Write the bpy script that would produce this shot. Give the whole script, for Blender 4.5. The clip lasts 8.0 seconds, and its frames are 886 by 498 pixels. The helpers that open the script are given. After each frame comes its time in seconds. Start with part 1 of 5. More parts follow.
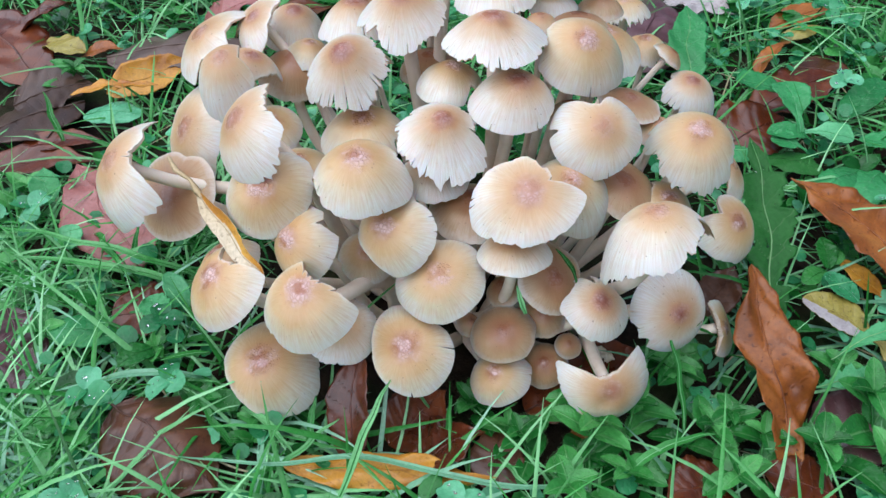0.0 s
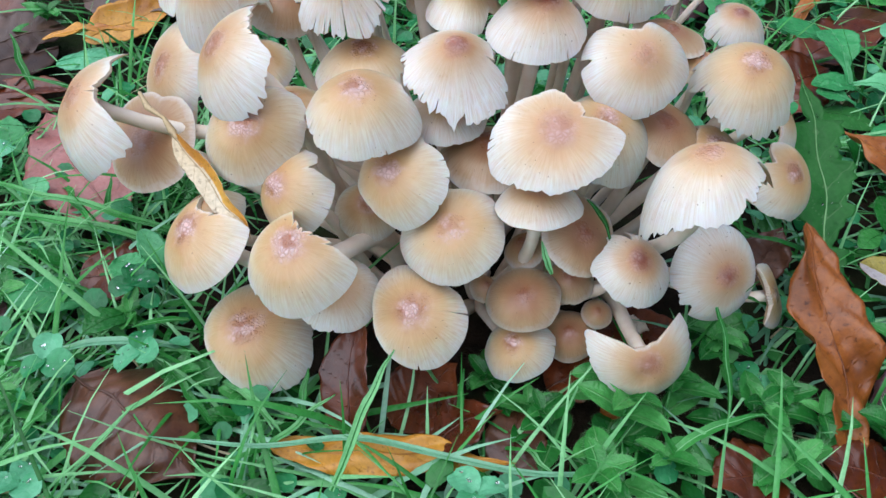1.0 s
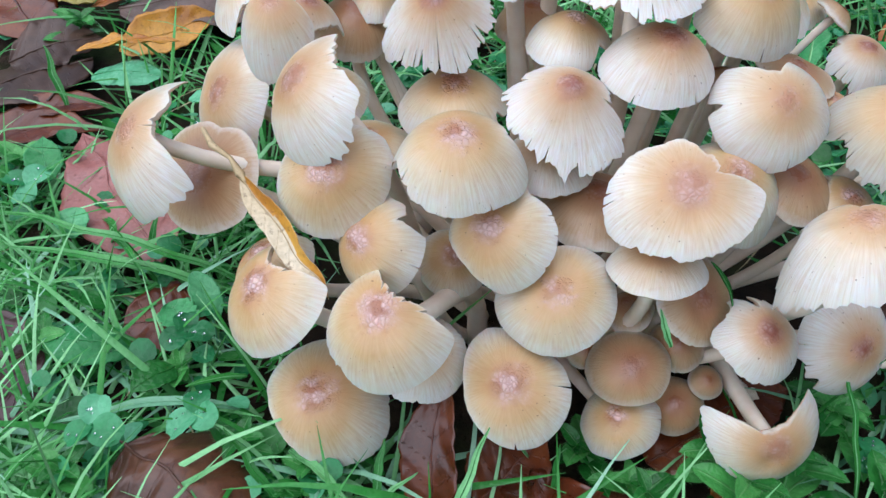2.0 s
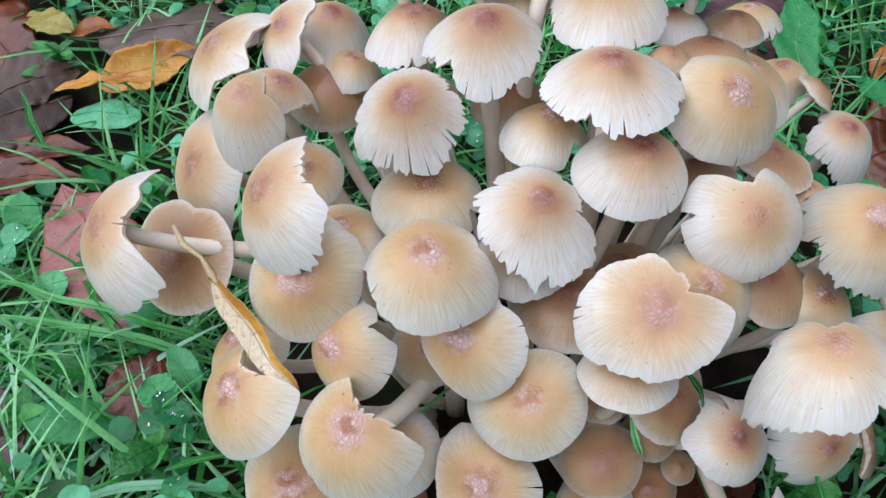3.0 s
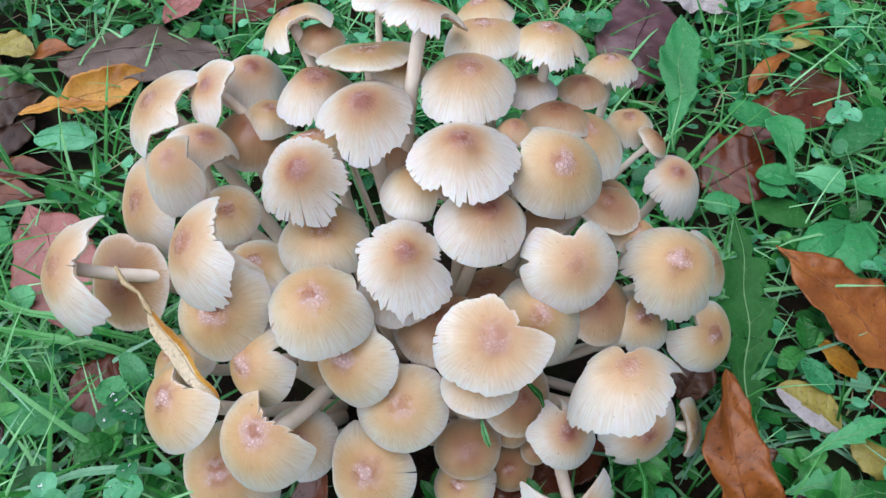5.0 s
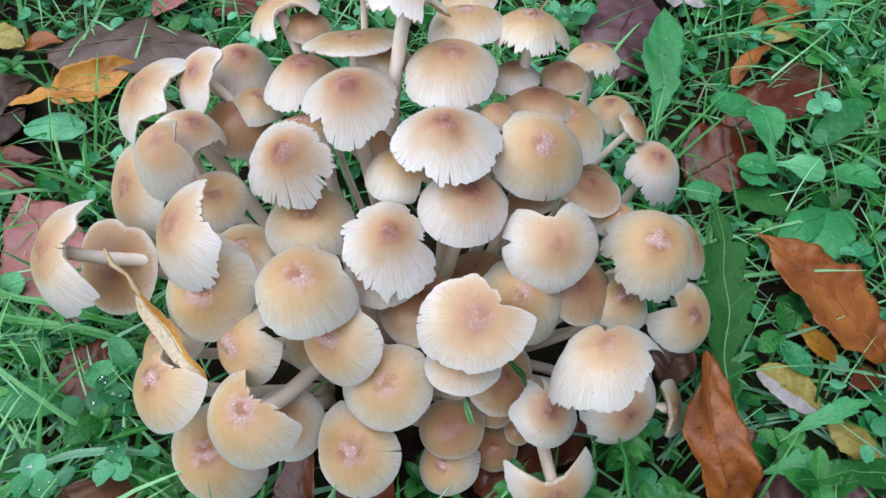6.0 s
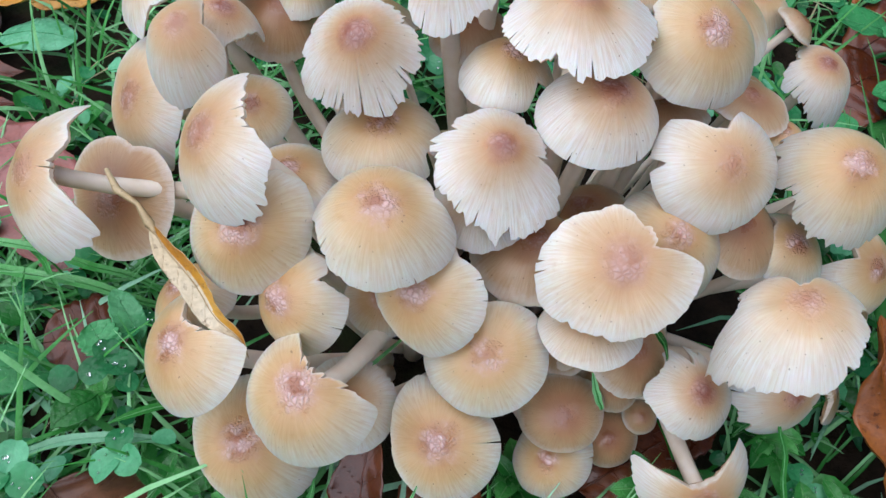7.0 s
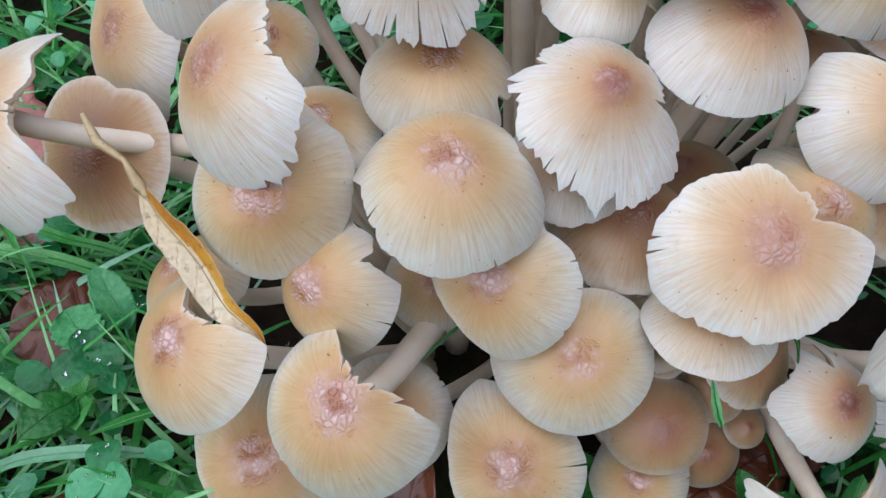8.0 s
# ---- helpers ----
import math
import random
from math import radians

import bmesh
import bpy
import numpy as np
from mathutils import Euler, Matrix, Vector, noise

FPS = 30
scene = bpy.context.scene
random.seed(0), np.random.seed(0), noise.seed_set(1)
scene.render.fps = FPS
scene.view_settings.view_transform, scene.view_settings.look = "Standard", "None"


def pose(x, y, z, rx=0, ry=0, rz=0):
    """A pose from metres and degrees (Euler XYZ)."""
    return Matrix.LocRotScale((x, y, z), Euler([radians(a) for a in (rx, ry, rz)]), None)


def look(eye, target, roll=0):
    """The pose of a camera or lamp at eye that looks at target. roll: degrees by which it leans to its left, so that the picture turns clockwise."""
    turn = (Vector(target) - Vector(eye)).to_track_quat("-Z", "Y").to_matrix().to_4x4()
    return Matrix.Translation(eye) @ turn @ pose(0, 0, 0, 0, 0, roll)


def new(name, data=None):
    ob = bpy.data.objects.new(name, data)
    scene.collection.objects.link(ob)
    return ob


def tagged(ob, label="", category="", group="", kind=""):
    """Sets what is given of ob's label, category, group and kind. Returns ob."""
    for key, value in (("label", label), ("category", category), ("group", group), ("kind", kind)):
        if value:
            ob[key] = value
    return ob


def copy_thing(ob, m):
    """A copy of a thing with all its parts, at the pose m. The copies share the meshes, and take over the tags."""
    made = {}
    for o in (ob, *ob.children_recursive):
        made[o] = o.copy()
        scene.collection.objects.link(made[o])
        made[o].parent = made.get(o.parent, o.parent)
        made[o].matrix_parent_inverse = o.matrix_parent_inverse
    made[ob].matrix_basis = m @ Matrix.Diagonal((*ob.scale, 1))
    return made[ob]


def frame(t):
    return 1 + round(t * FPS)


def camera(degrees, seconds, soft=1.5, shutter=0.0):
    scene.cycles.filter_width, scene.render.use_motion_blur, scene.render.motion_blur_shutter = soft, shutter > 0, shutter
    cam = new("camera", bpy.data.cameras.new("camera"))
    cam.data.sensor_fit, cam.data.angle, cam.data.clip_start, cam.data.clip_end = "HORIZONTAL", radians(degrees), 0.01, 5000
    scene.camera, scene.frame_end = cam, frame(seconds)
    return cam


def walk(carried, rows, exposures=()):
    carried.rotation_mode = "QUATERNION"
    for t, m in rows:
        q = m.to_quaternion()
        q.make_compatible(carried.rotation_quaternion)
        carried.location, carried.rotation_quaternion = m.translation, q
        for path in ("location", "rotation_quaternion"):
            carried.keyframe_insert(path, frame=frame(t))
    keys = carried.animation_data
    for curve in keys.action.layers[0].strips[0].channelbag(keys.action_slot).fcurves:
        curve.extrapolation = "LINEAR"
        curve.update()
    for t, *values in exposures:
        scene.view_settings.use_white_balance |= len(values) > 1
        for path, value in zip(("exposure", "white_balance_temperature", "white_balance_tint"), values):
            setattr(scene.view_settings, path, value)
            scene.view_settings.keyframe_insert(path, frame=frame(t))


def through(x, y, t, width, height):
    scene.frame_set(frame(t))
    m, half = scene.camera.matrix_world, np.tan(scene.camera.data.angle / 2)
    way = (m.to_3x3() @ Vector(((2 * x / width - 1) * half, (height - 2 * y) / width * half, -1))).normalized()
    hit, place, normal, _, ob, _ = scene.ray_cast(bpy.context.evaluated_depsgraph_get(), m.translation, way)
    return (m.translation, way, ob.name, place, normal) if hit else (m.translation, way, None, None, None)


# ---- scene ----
cam = camera(54.25, 8.0, soft=1.5)
PATH = [
    (0, -0.0000, 0.0001, 0.3000, 46.06, -0.02, 0.03),
    (0.5, 0.0029, 0.0170, 0.2815, 45.45, -0.06, 0.06),
    (1, -0.0038, 0.0245, 0.2608, 45.03, -0.27, 0.36),
    (1.5, -0.0141, 0.0346, 0.2534, 45.16, -0.37, 0.72),
    (2, -0.0336, 0.0617, 0.2518, 44.58, -0.95, 1.19),
    (2.2, -0.0341, 0.0703, 0.2534, 44.47, -1.28, 0.96),
    (3.3, -0.0211, 0.0983, 0.2958, 39.71, -0.67, 1.14),
    (3.5, -0.0174, 0.0967, 0.3038, 39.07, -0.72, 1.03),
    (4, -0.0060, 0.0915, 0.3297, 37.63, -0.75, 0.74),
    (4.5, 0.0002, 0.0885, 0.3500, 37.00, -0.84, 0.45),
    (4.7, 0.0046, 0.0871, 0.3519, 36.90, -0.99, 0.33),
    (6, 0.0118, 0.0741, 0.3518, 37.15, -1.46, -0.19),
    (6.5, -0.0010, 0.0783, 0.3312, 36.43, -2.10, -0.28),
    (7, -0.0234, 0.1134, 0.2777, 35.20, -2.64, -0.16),
    (7.5, -0.0481, 0.1475, 0.2286, 33.96, -3.12, -0.20),
    (8, -0.0408, 0.1450, 0.2332, 33.12, -3.54, -0.44),
]
walk(cam, [(t, pose(*row)) for t, *row in PATH], exposures=[(0.0, 0.65, 5650, 11.5), (2.0, 0.58, 5640, 12), (3.5, 0.49, 5740, 12.5), (4.5, 0.50, 5750, 12.5), (7.0, 0.47, 5770, 12.5), (8.0, 0.33, 5720, 12.5)])

# ---- world and light: an overcast autumn day, light from a wide soft sky ----
world = bpy.data.worlds.new("overcast_sky")
scene.world = world
world.use_nodes = True
wn, wl = world.node_tree.nodes, world.node_tree.links
sky = wn.new("ShaderNodeTexSky")
sky.sky_type = "NISHITA"
sky.sun_disc = False
sky.sun_elevation = radians(74)
sky.sun_rotation = radians(235)
sky.air_density, sky.dust_density, sky.ozone_density = 1.0, 3.5, 1.0
wl.new(sky.outputs["Color"], wn["Background"].inputs["Color"])
wn["Background"].inputs["Strength"].default_value = 0.05
sun_data = bpy.data.lights.new("sun", "SUN")
sun_data.energy, sun_data.angle, sun_data.color = 2.9, radians(110), (1.0, 0.985, 0.96)
sun = new("sun", sun_data)
sun.matrix_world = look((-0.75, -0.22, 1.5), (0, 0, 0))


# ---- materials ----
def material(name):
    mat = bpy.data.materials.new(name)
    mat.use_nodes = True
    tree = mat.node_tree
    return mat, tree.nodes, tree.links, tree.nodes["Principled BSDF"]


def ramp(nodes, links, source, stops):
    node = nodes.new("ShaderNodeValToRGB")
    points = node.color_ramp.elements
    while len(points) < len(stops):
        points.new(0.5)
    for point, (at, colour) in zip(points, stops):
        point.position, point.color = at, (*colour, 1)
    links.new(source, node.inputs["Fac"])
    return node.outputs["Color"]


def sums(nodes, links, kind, a, b):
    node = nodes.new("ShaderNodeMath")
    node.operation = kind
    for slot, value in zip(node.inputs, (a, b)):
        if isinstance(value, (int, float)):
            slot.default_value = value
        else:
            links.new(value, slot)
    return node.outputs[0]


def noise_at(nodes, links, vector, scale, detail=4.0, rough=0.55):
    node = nodes.new("ShaderNodeTexNoise")
    node.inputs["Scale"].default_value = scale
    node.inputs["Detail"].default_value = detail
    node.inputs["Roughness"].default_value = rough
    links.new(vector, node.inputs["Vector"])
    return node.outputs["Fac"]


def mixed(nodes, links, fac, a, b, blend="MIX"):
    node = nodes.new("ShaderNodeMix")
    node.data_type, node.blend_type = "RGBA", blend
    for slot, value in ((node.inputs[0], fac), (node.inputs[6], a), (node.inputs[7], b)):
        if isinstance(value, (int, float)):
            slot.default_value = value
        elif isinstance(value, tuple):
            slot.default_value = (*value, 1)
        else:
            links.new(value, slot)
    return node.outputs[2]


def bumped(nodes, links, bsdf, height, strength, distance, before=None):
    node = nodes.new("ShaderNodeBump")
    node.inputs["Strength"].default_value = strength
    node.inputs["Distance"].default_value = distance
    links.new(height, node.inputs["Height"])
    if before:
        links.new(before, node.inputs["Normal"])
    links.new(node.outputs["Normal"], bsdf.inputs["Normal"])
    return node.outputs["Normal"]


def place(nodes, links):
    """Object coordinates, shifted for each object, so that no two things share their grain."""
    where = nodes.new("ShaderNodeTexCoord").outputs["Object"]
    info = nodes.new("ShaderNodeObjectInfo")
    move = nodes.new("ShaderNodeVectorMath")
    move.operation = "ADD"
    links.new(where, move.inputs[0])
    links.new(info.outputs["Random"], move.inputs[1])
    return move.outputs[0], info.outputs["Random"]


def lit_through(n, k, b, colour, share):
    """Lets part of the light pass through thin flesh."""
    glow = n.new("ShaderNodeBsdfTranslucent")
    k.new(colour, glow.inputs["Color"])
    blend = n.new("ShaderNodeMixShader")
    blend.inputs["Fac"].default_value = share
    k.new(b.outputs[0], blend.inputs[1])
    k.new(glow.outputs[0], blend.inputs[2])
    k.new(blend.outputs[0], n["Material Output"].inputs["Surface"])


def cap_material(name, stops, wet, wrinkle):
    mat, n, k, b = material(name)
    at, chance = place(n, k)
    radial = n.new("ShaderNodeAttribute")
    radial.attribute_name = "radial"
    around = n.new("ShaderNodeAttribute")
    around.attribute_name = "around"
    r = radial.outputs["Fac"]
    blotch = noise_at(n, k, at, 90, 3)
    streak = noise_at(n, k, around.outputs["Vector"], 16, 2, 0.6)
    fine = noise_at(n, k, around.outputs["Vector"], 26, 2, 0.75)
    # the edge of the brown middle wanders, and so does each cap's width of it
    shift = sums(n, k, "MULTIPLY", sums(n, k, "SUBTRACT", blotch, 0.5), 0.34)
    own = sums(n, k, "MULTIPLY", sums(n, k, "SUBTRACT", chance, 0.5), 0.14)
    x = sums(n, k, "ADD", sums(n, k, "ADD", r, shift), own)
    x = sums(n, k, "ADD", x, sums(n, k, "MULTIPLY", sums(n, k, "SUBTRACT", streak, 0.5), sums(n, k, "MULTIPLY", r, 0.22)))
    colour = ramp(n, k, x, stops)
    # translucent striation towards the rim
    rim = sums(n, k, "MULTIPLY", sums(n, k, "POWER", r, 1.2), 1.0)
    lines = ramp(n, k, fine, [(0.34, (0.86, 0.77, 0.67)), (0.60, (1, 1, 1))])
    colour = mixed(n, k, rim, colour, mixed(n, k, 1.0, colour, lines, "MULTIPLY"))
    # small specks and watery stains
    stain = ramp(n, k, noise_at(n, k, at, 230, 4, 0.6), [(0.27, (0.82, 0.70, 0.60)), (0.40, (1, 1, 1))])
    colour = mixed(n, k, 0.35, colour, mixed(n, k, 1.0, colour, stain, "MULTIPLY"))
    speck = ramp(n, k, noise_at(n, k, at, 900, 1), [(0.22, (0.35, 0.25, 0.2)), (0.25, (1, 1, 1))])
    colour = mixed(n, k, 0.7, colour, mixed(n, k, 1.0, colour, speck, "MULTIPLY"))
    # wrinkled skin on the boss: a soft dark ground with pale lilac worm-like ridges that shine, sky glints put into
    # their colour
    torn = noise_at(n, k, at, 260, 3, 0.7)
    ragged = sums(n, k, "ADD", sums(n, k, "ADD", r, sums(n, k, "MULTIPLY", shift, 0.8)), sums(n, k, "MULTIPLY", sums(n, k, "SUBTRACT", torn, 0.5), 0.42))
    ragged = sums(n, k, "ADD", ragged, sums(n, k, "MULTIPLY", own, 0.5))
    boss = ramp(n, k, ragged, [(0.10, (1, 1, 1)), (0.33, (0, 0, 0))])
    jitter = n.new("ShaderNodeTexNoise")
    jitter.inputs["Scale"].default_value = 500
    k.new(at, jitter.inputs["Vector"])
    pushed = n.new("ShaderNodeMix")
    pushed.data_type = "VECTOR"
    pushed.inputs["Factor"].default_value = 0.0016
    k.new(at, pushed.inputs["A"])
    k.new(jitter.outputs["Color"], pushed.inputs["B"])
    cells = n.new("ShaderNodeTexVoronoi")
    cells.feature = "DISTANCE_TO_EDGE"
    cells.inputs["Scale"].default_value = 600
    k.new(pushed.outputs["Result"], cells.inputs["Vector"])
    ridge = ramp(n, k, cells.outputs["Distance"], [(0.05, (0, 0, 0)), (0.24, (1, 1, 1))])
    half = ramp(n, k, noise_at(n, k, at, 190, 1), [(0.44, (0, 0, 0)), (0.56, (1, 1, 1))])
    # some caps keep a dark purple-brown middle, others fade to pink
    deep = ramp(n, k, sums(n, k, "FRACT", sums(n, k, "MULTIPLY", chance, 7.3), 0.0), [(0.15, (0.35, 0.35, 0.35)), (0.75, (1, 1, 1))])
    dark = sums(n, k, "MULTIPLY", sums(n, k, "MULTIPLY", boss, deep), 0.38 * wrinkle)
    colour = mixed(n, k, dark, colour, (0.37, 0.155, 0.105))
    # pale patch where the wet boss mirrors the sky, mixed into the colour
    lilac = ramp(n, k, ragged, [(0.10, (1, 1, 1)), (0.42, (0, 0, 0))])
    colour = mixed(n, k, sums(n, k, "MULTIPLY", sums(n, k, "MULTIPLY", lilac, half), 0.40 * wrinkle), colour, (0.80, 0.62, 0.60))
    mask = sums(n, k, "MULTIPLY", sums(n, k, "MULTIPLY", ridge, half), boss)
    colour = mixed(n, k, sums(n, k, "MULTIPLY", mask, 0.75 * wrinkle), colour, (0.84, 0.62, 0.58))
    # raw pale flesh along the very edge
    edge = n.new("ShaderNodeAttribute")
    edge.attribute_name = "edge"
    raw = ramp(n, k, sums(n, k, "ADD", edge.outputs["Fac"], sums(n, k, "MULTIPLY", sums(n, k, "SUBTRACT", torn, 0.5), 0.3)), [(0.86, (0, 0, 0)), (1.10, (1, 1, 1))])
    colour = mixed(n, k, sums(n, k, "MULTIPLY", raw, 0.5), colour, (0.79, 0.775, 0.73))
    k.new(colour, b.inputs["Base Color"])
    b.inputs["Specular IOR Level"].default_value = 0.35 + 0.2 * wet
    b.inputs["Subsurface Weight"].default_value = 0.5
    b.inputs["Subsurface Radius"].default_value = (1.0, 0.62, 0.38)
    b.inputs["Subsurface Scale"].default_value = 0.0014
    b.inputs["Coat Weight"].default_value = 0.25 * wet
    b.inputs["Coat Roughness"].default_value = 0.25
    rough = ramp(n, k, boss, [(0.0, (0.46 - 0.10 * wet,) * 3), (1.0, (0.16, 0.16, 0.16))])
    k.new(rough, b.inputs["Roughness"])
    first = bumped(n, k, b, sums(n, k, "MULTIPLY", fine, sums(n, k, "POWER", r, 1.2)), 0.30, 0.0009)
    second = bumped(n, k, b, sums(n, k, "MULTIPLY", ridge, boss), 0.55 * min(1.0, wrinkle + 0.15), 0.0009, first)
    bumped(n, k, b, noise_at(n, k, at, 420, 3), 0.07, 0.0006, second)
    lit_through(n, k, b, colour, 0.20)
    return mat


TAN = [(0.08, (0.440, 0.212, 0.128)), (0.18, (0.498, 0.276, 0.142)), (0.33, (0.578, 0.352, 0.158)), (0.56, (0.660, 0.475, 0.254)), (0.76, (0.740, 0.638, 0.455)), (0.95, (0.830, 0.808, 0.732))]
# PALE and CREAM rim ends: pale margin, with reflected sky put into the colour
PALE = [(0.07, (0.300, 0.115, 0.075)), (0.17, (0.425, 0.210, 0.125)), (0.30, (0.560, 0.338, 0.182)), (0.50, (0.670, 0.520, 0.360)), (0.68, (0.765, 0.705, 0.618)), (0.93, (0.850, 0.848, 0.828))]
# BROWN: darker brown from boss to rim, mostly for caps under others
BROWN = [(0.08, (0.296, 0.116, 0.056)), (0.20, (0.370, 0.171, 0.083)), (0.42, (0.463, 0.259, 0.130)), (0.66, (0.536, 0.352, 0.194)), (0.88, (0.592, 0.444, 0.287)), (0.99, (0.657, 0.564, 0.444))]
CREAM = [(0.06, (0.453, 0.230, 0.145)), (0.18, (0.515, 0.298, 0.172)), (0.32, (0.585, 0.362, 0.188)), (0.53, (0.668, 0.500, 0.312)), (0.72, (0.755, 0.678, 0.555)), (0.93, (0.840, 0.826, 0.785))]
CAPS = {"cream": cap_material("cap_skin_fading", CREAM, 0.6, 0.35), "tan": cap_material("cap_skin_moist", TAN, 1.0, 1.0), "pale": cap_material("cap_skin_drying", PALE, 0.3, 0.3), "brown": cap_material("cap_skin_brown", BROWN, 1.0, 0.15)}


def flesh_material(name, dark, light, scale, streaked, through):
    mat, n, k, b = material(name)
    at, chance = place(n, k)
    around = n.new("ShaderNodeAttribute")
    around.attribute_name = "around"
    f = noise_at(n, k, around.outputs["Vector"] if streaked else at, scale, 4)
    wide = noise_at(n, k, at, 60, 3)
    colour = ramp(n, k, f, [(0.3, dark), (0.7, light)])
    colour = mixed(n, k, sums(n, k, "MULTIPLY", wide, 0.5), colour, mixed(n, k, 1.0, colour, (0.82, 0.68, 0.54), "MULTIPLY"))
    k.new(colour, b.inputs["Base Color"])
    b.inputs["Roughness"].default_value = 0.55
    b.inputs["Subsurface Weight"].default_value = 0.12
    b.inputs["Subsurface Radius"].default_value = (1.0, 0.6, 0.35)
    b.inputs["Subsurface Scale"].default_value = 0.002
    bumped(n, k, b, f, 0.3, 0.0005)
    if through:
        lit_through(n, k, b, colour, through)
    return mat


GILL = flesh_material("gill_tissue", (0.56, 0.38, 0.23), (0.80, 0.64, 0.44), 60, True, 0.5)
STEM = flesh_material("stem_fibre", (0.82, 0.71, 0.58), (0.94, 0.88, 0.79), 130, False, 0.0)
FLESH = flesh_material("torn_flesh", (0.70, 0.60, 0.48), (0.86, 0.80, 0.70), 500, False, 0.2)


def leaf_material(name, stops, gloss, spots, veins=0.5):
    """Fallen-leaf skin: blotches, dark specks and pale side veins."""
    mat, n, k, b = material(name)
    at, chance = place(n, k)
    span = n.new("ShaderNodeAttribute")
    span.attribute_name = "span"
    wide = noise_at(n, k, at, 45, 5, 0.6)
    colour = ramp(n, k, wide, stops)
    speck = ramp(n, k, noise_at(n, k, at, 420, 3, 0.6), [(0.30, (0.16, 0.09, 0.06)), (0.40, (1, 1, 1))])
    colour = mixed(n, k, spots, colour, mixed(n, k, 1.0, colour, speck, "MULTIPLY"))
    fine = noise_at(n, k, at, 700, 3)
    colour = mixed(n, k, 0.35, colour, mixed(n, k, 1.0, colour, ramp(n, k, fine, [(0.35, (0.6, 0.55, 0.5)), (0.65, (1.15, 1.1, 1.05))]), "MULTIPLY"))
    line = span.outputs["Fac"]
    vein = ramp(n, k, line, [(0.0, (1, 1, 1)), (0.16, (0, 0, 0))])
    colour = mixed(n, k, sums(n, k, "MULTIPLY", vein, veins), colour, mixed(n, k, 1.0, colour, (0.62, 0.50, 0.42), "MULTIPLY"))
    k.new(colour, b.inputs["Base Color"])
    k.new(ramp(n, k, wide, [(0.3, (gloss,) * 3), (0.7, (gloss + 0.18,) * 3)]), b.inputs["Roughness"])
    b.inputs["Specular IOR Level"].default_value = 0.35
    b.inputs["Coat Weight"].default_value = 0.32 if gloss <= 0.30 else 0.20
    b.inputs["Coat Roughness"].default_value = 0.12
    first = bumped(n, k, b, vein, 0.5, 0.0007)
    bumped(n, k, b, fine, 0.22, 0.0006, first)
    return mat


LEAVES = {
    "orange": leaf_material("leaf_orange_brown", [(0.25, (0.100, 0.028, 0.005)), (0.5, (0.255, 0.078, 0.011)), (0.75, (0.40, 0.150, 0.026))], 0.34, 0.7),
    "amber": leaf_material("leaf_amber", [(0.25, (0.30, 0.10, 0.010)), (0.5, (0.50, 0.235, 0.022)), (0.75, (0.60, 0.34, 0.05))], 0.34, 0.55),
    "dark": leaf_material("leaf_dark_brown", [(0.25, (0.035, 0.011, 0.005)), (0.5, (0.085, 0.029, 0.013)), (0.75, (0.155, 0.066, 0.032))], 0.30, 0.4),
    "umber": leaf_material("leaf_umber", [(0.25, (0.022, 0.010, 0.006)), (0.5, (0.052, 0.026, 0.016)), (0.75, (0.10, 0.055, 0.036))], 0.40, 0.45),
    "russet": leaf_material("leaf_russet", [(0.25, (0.040, 0.009, 0.003)), (0.5, (0.100, 0.021, 0.005)), (0.75, (0.200, 0.052, 0.010))], 0.25, 0.5),
    "pink": leaf_material("leaf_pinkish_red", [(0.25, (0.19, 0.05, 0.038)), (0.5, (0.30, 0.105, 0.09)), (0.75, (0.39, 0.19, 0.18))], 0.30, 0.35),
    "grey": leaf_material("leaf_grey_brown", [(0.25, (0.055, 0.034, 0.025)), (0.5, (0.105, 0.070, 0.055)), (0.75, (0.166, 0.119, 0.102))], 0.42, 0.45),
    "plum": leaf_material("leaf_plum_brown", [(0.25, (0.040, 0.014, 0.015)), (0.5, (0.086, 0.037, 0.040)), (0.75, (0.159, 0.086, 0.099))], 0.25, 0.35),
    "straw": leaf_material("leaf_straw", [(0.25, (0.42, 0.31, 0.15)), (0.48, (0.58, 0.48, 0.31)), (0.75, (0.68, 0.60, 0.44))], 0.45, 0.6),
    "old_straw": leaf_material("leaf_old_straw", [(0.25, (0.273, 0.166, 0.055)), (0.5, (0.422, 0.316, 0.166)), (0.75, (0.498, 0.414, 0.273))], 0.45, 0.6),
    "yellow": leaf_material("leaf_yellow_green", [(0.25, (0.187, 0.132, 0.025)), (0.5, (0.302, 0.258, 0.049)), (0.75, (0.376, 0.331, 0.119))], 0.35, 0.5),
    "bleached": leaf_material("leaf_bleached", [(0.25, (0.273, 0.229, 0.215)), (0.5, (0.406, 0.376, 0.376)), (0.75, (0.498, 0.483, 0.483))], 0.4, 0.3),
}


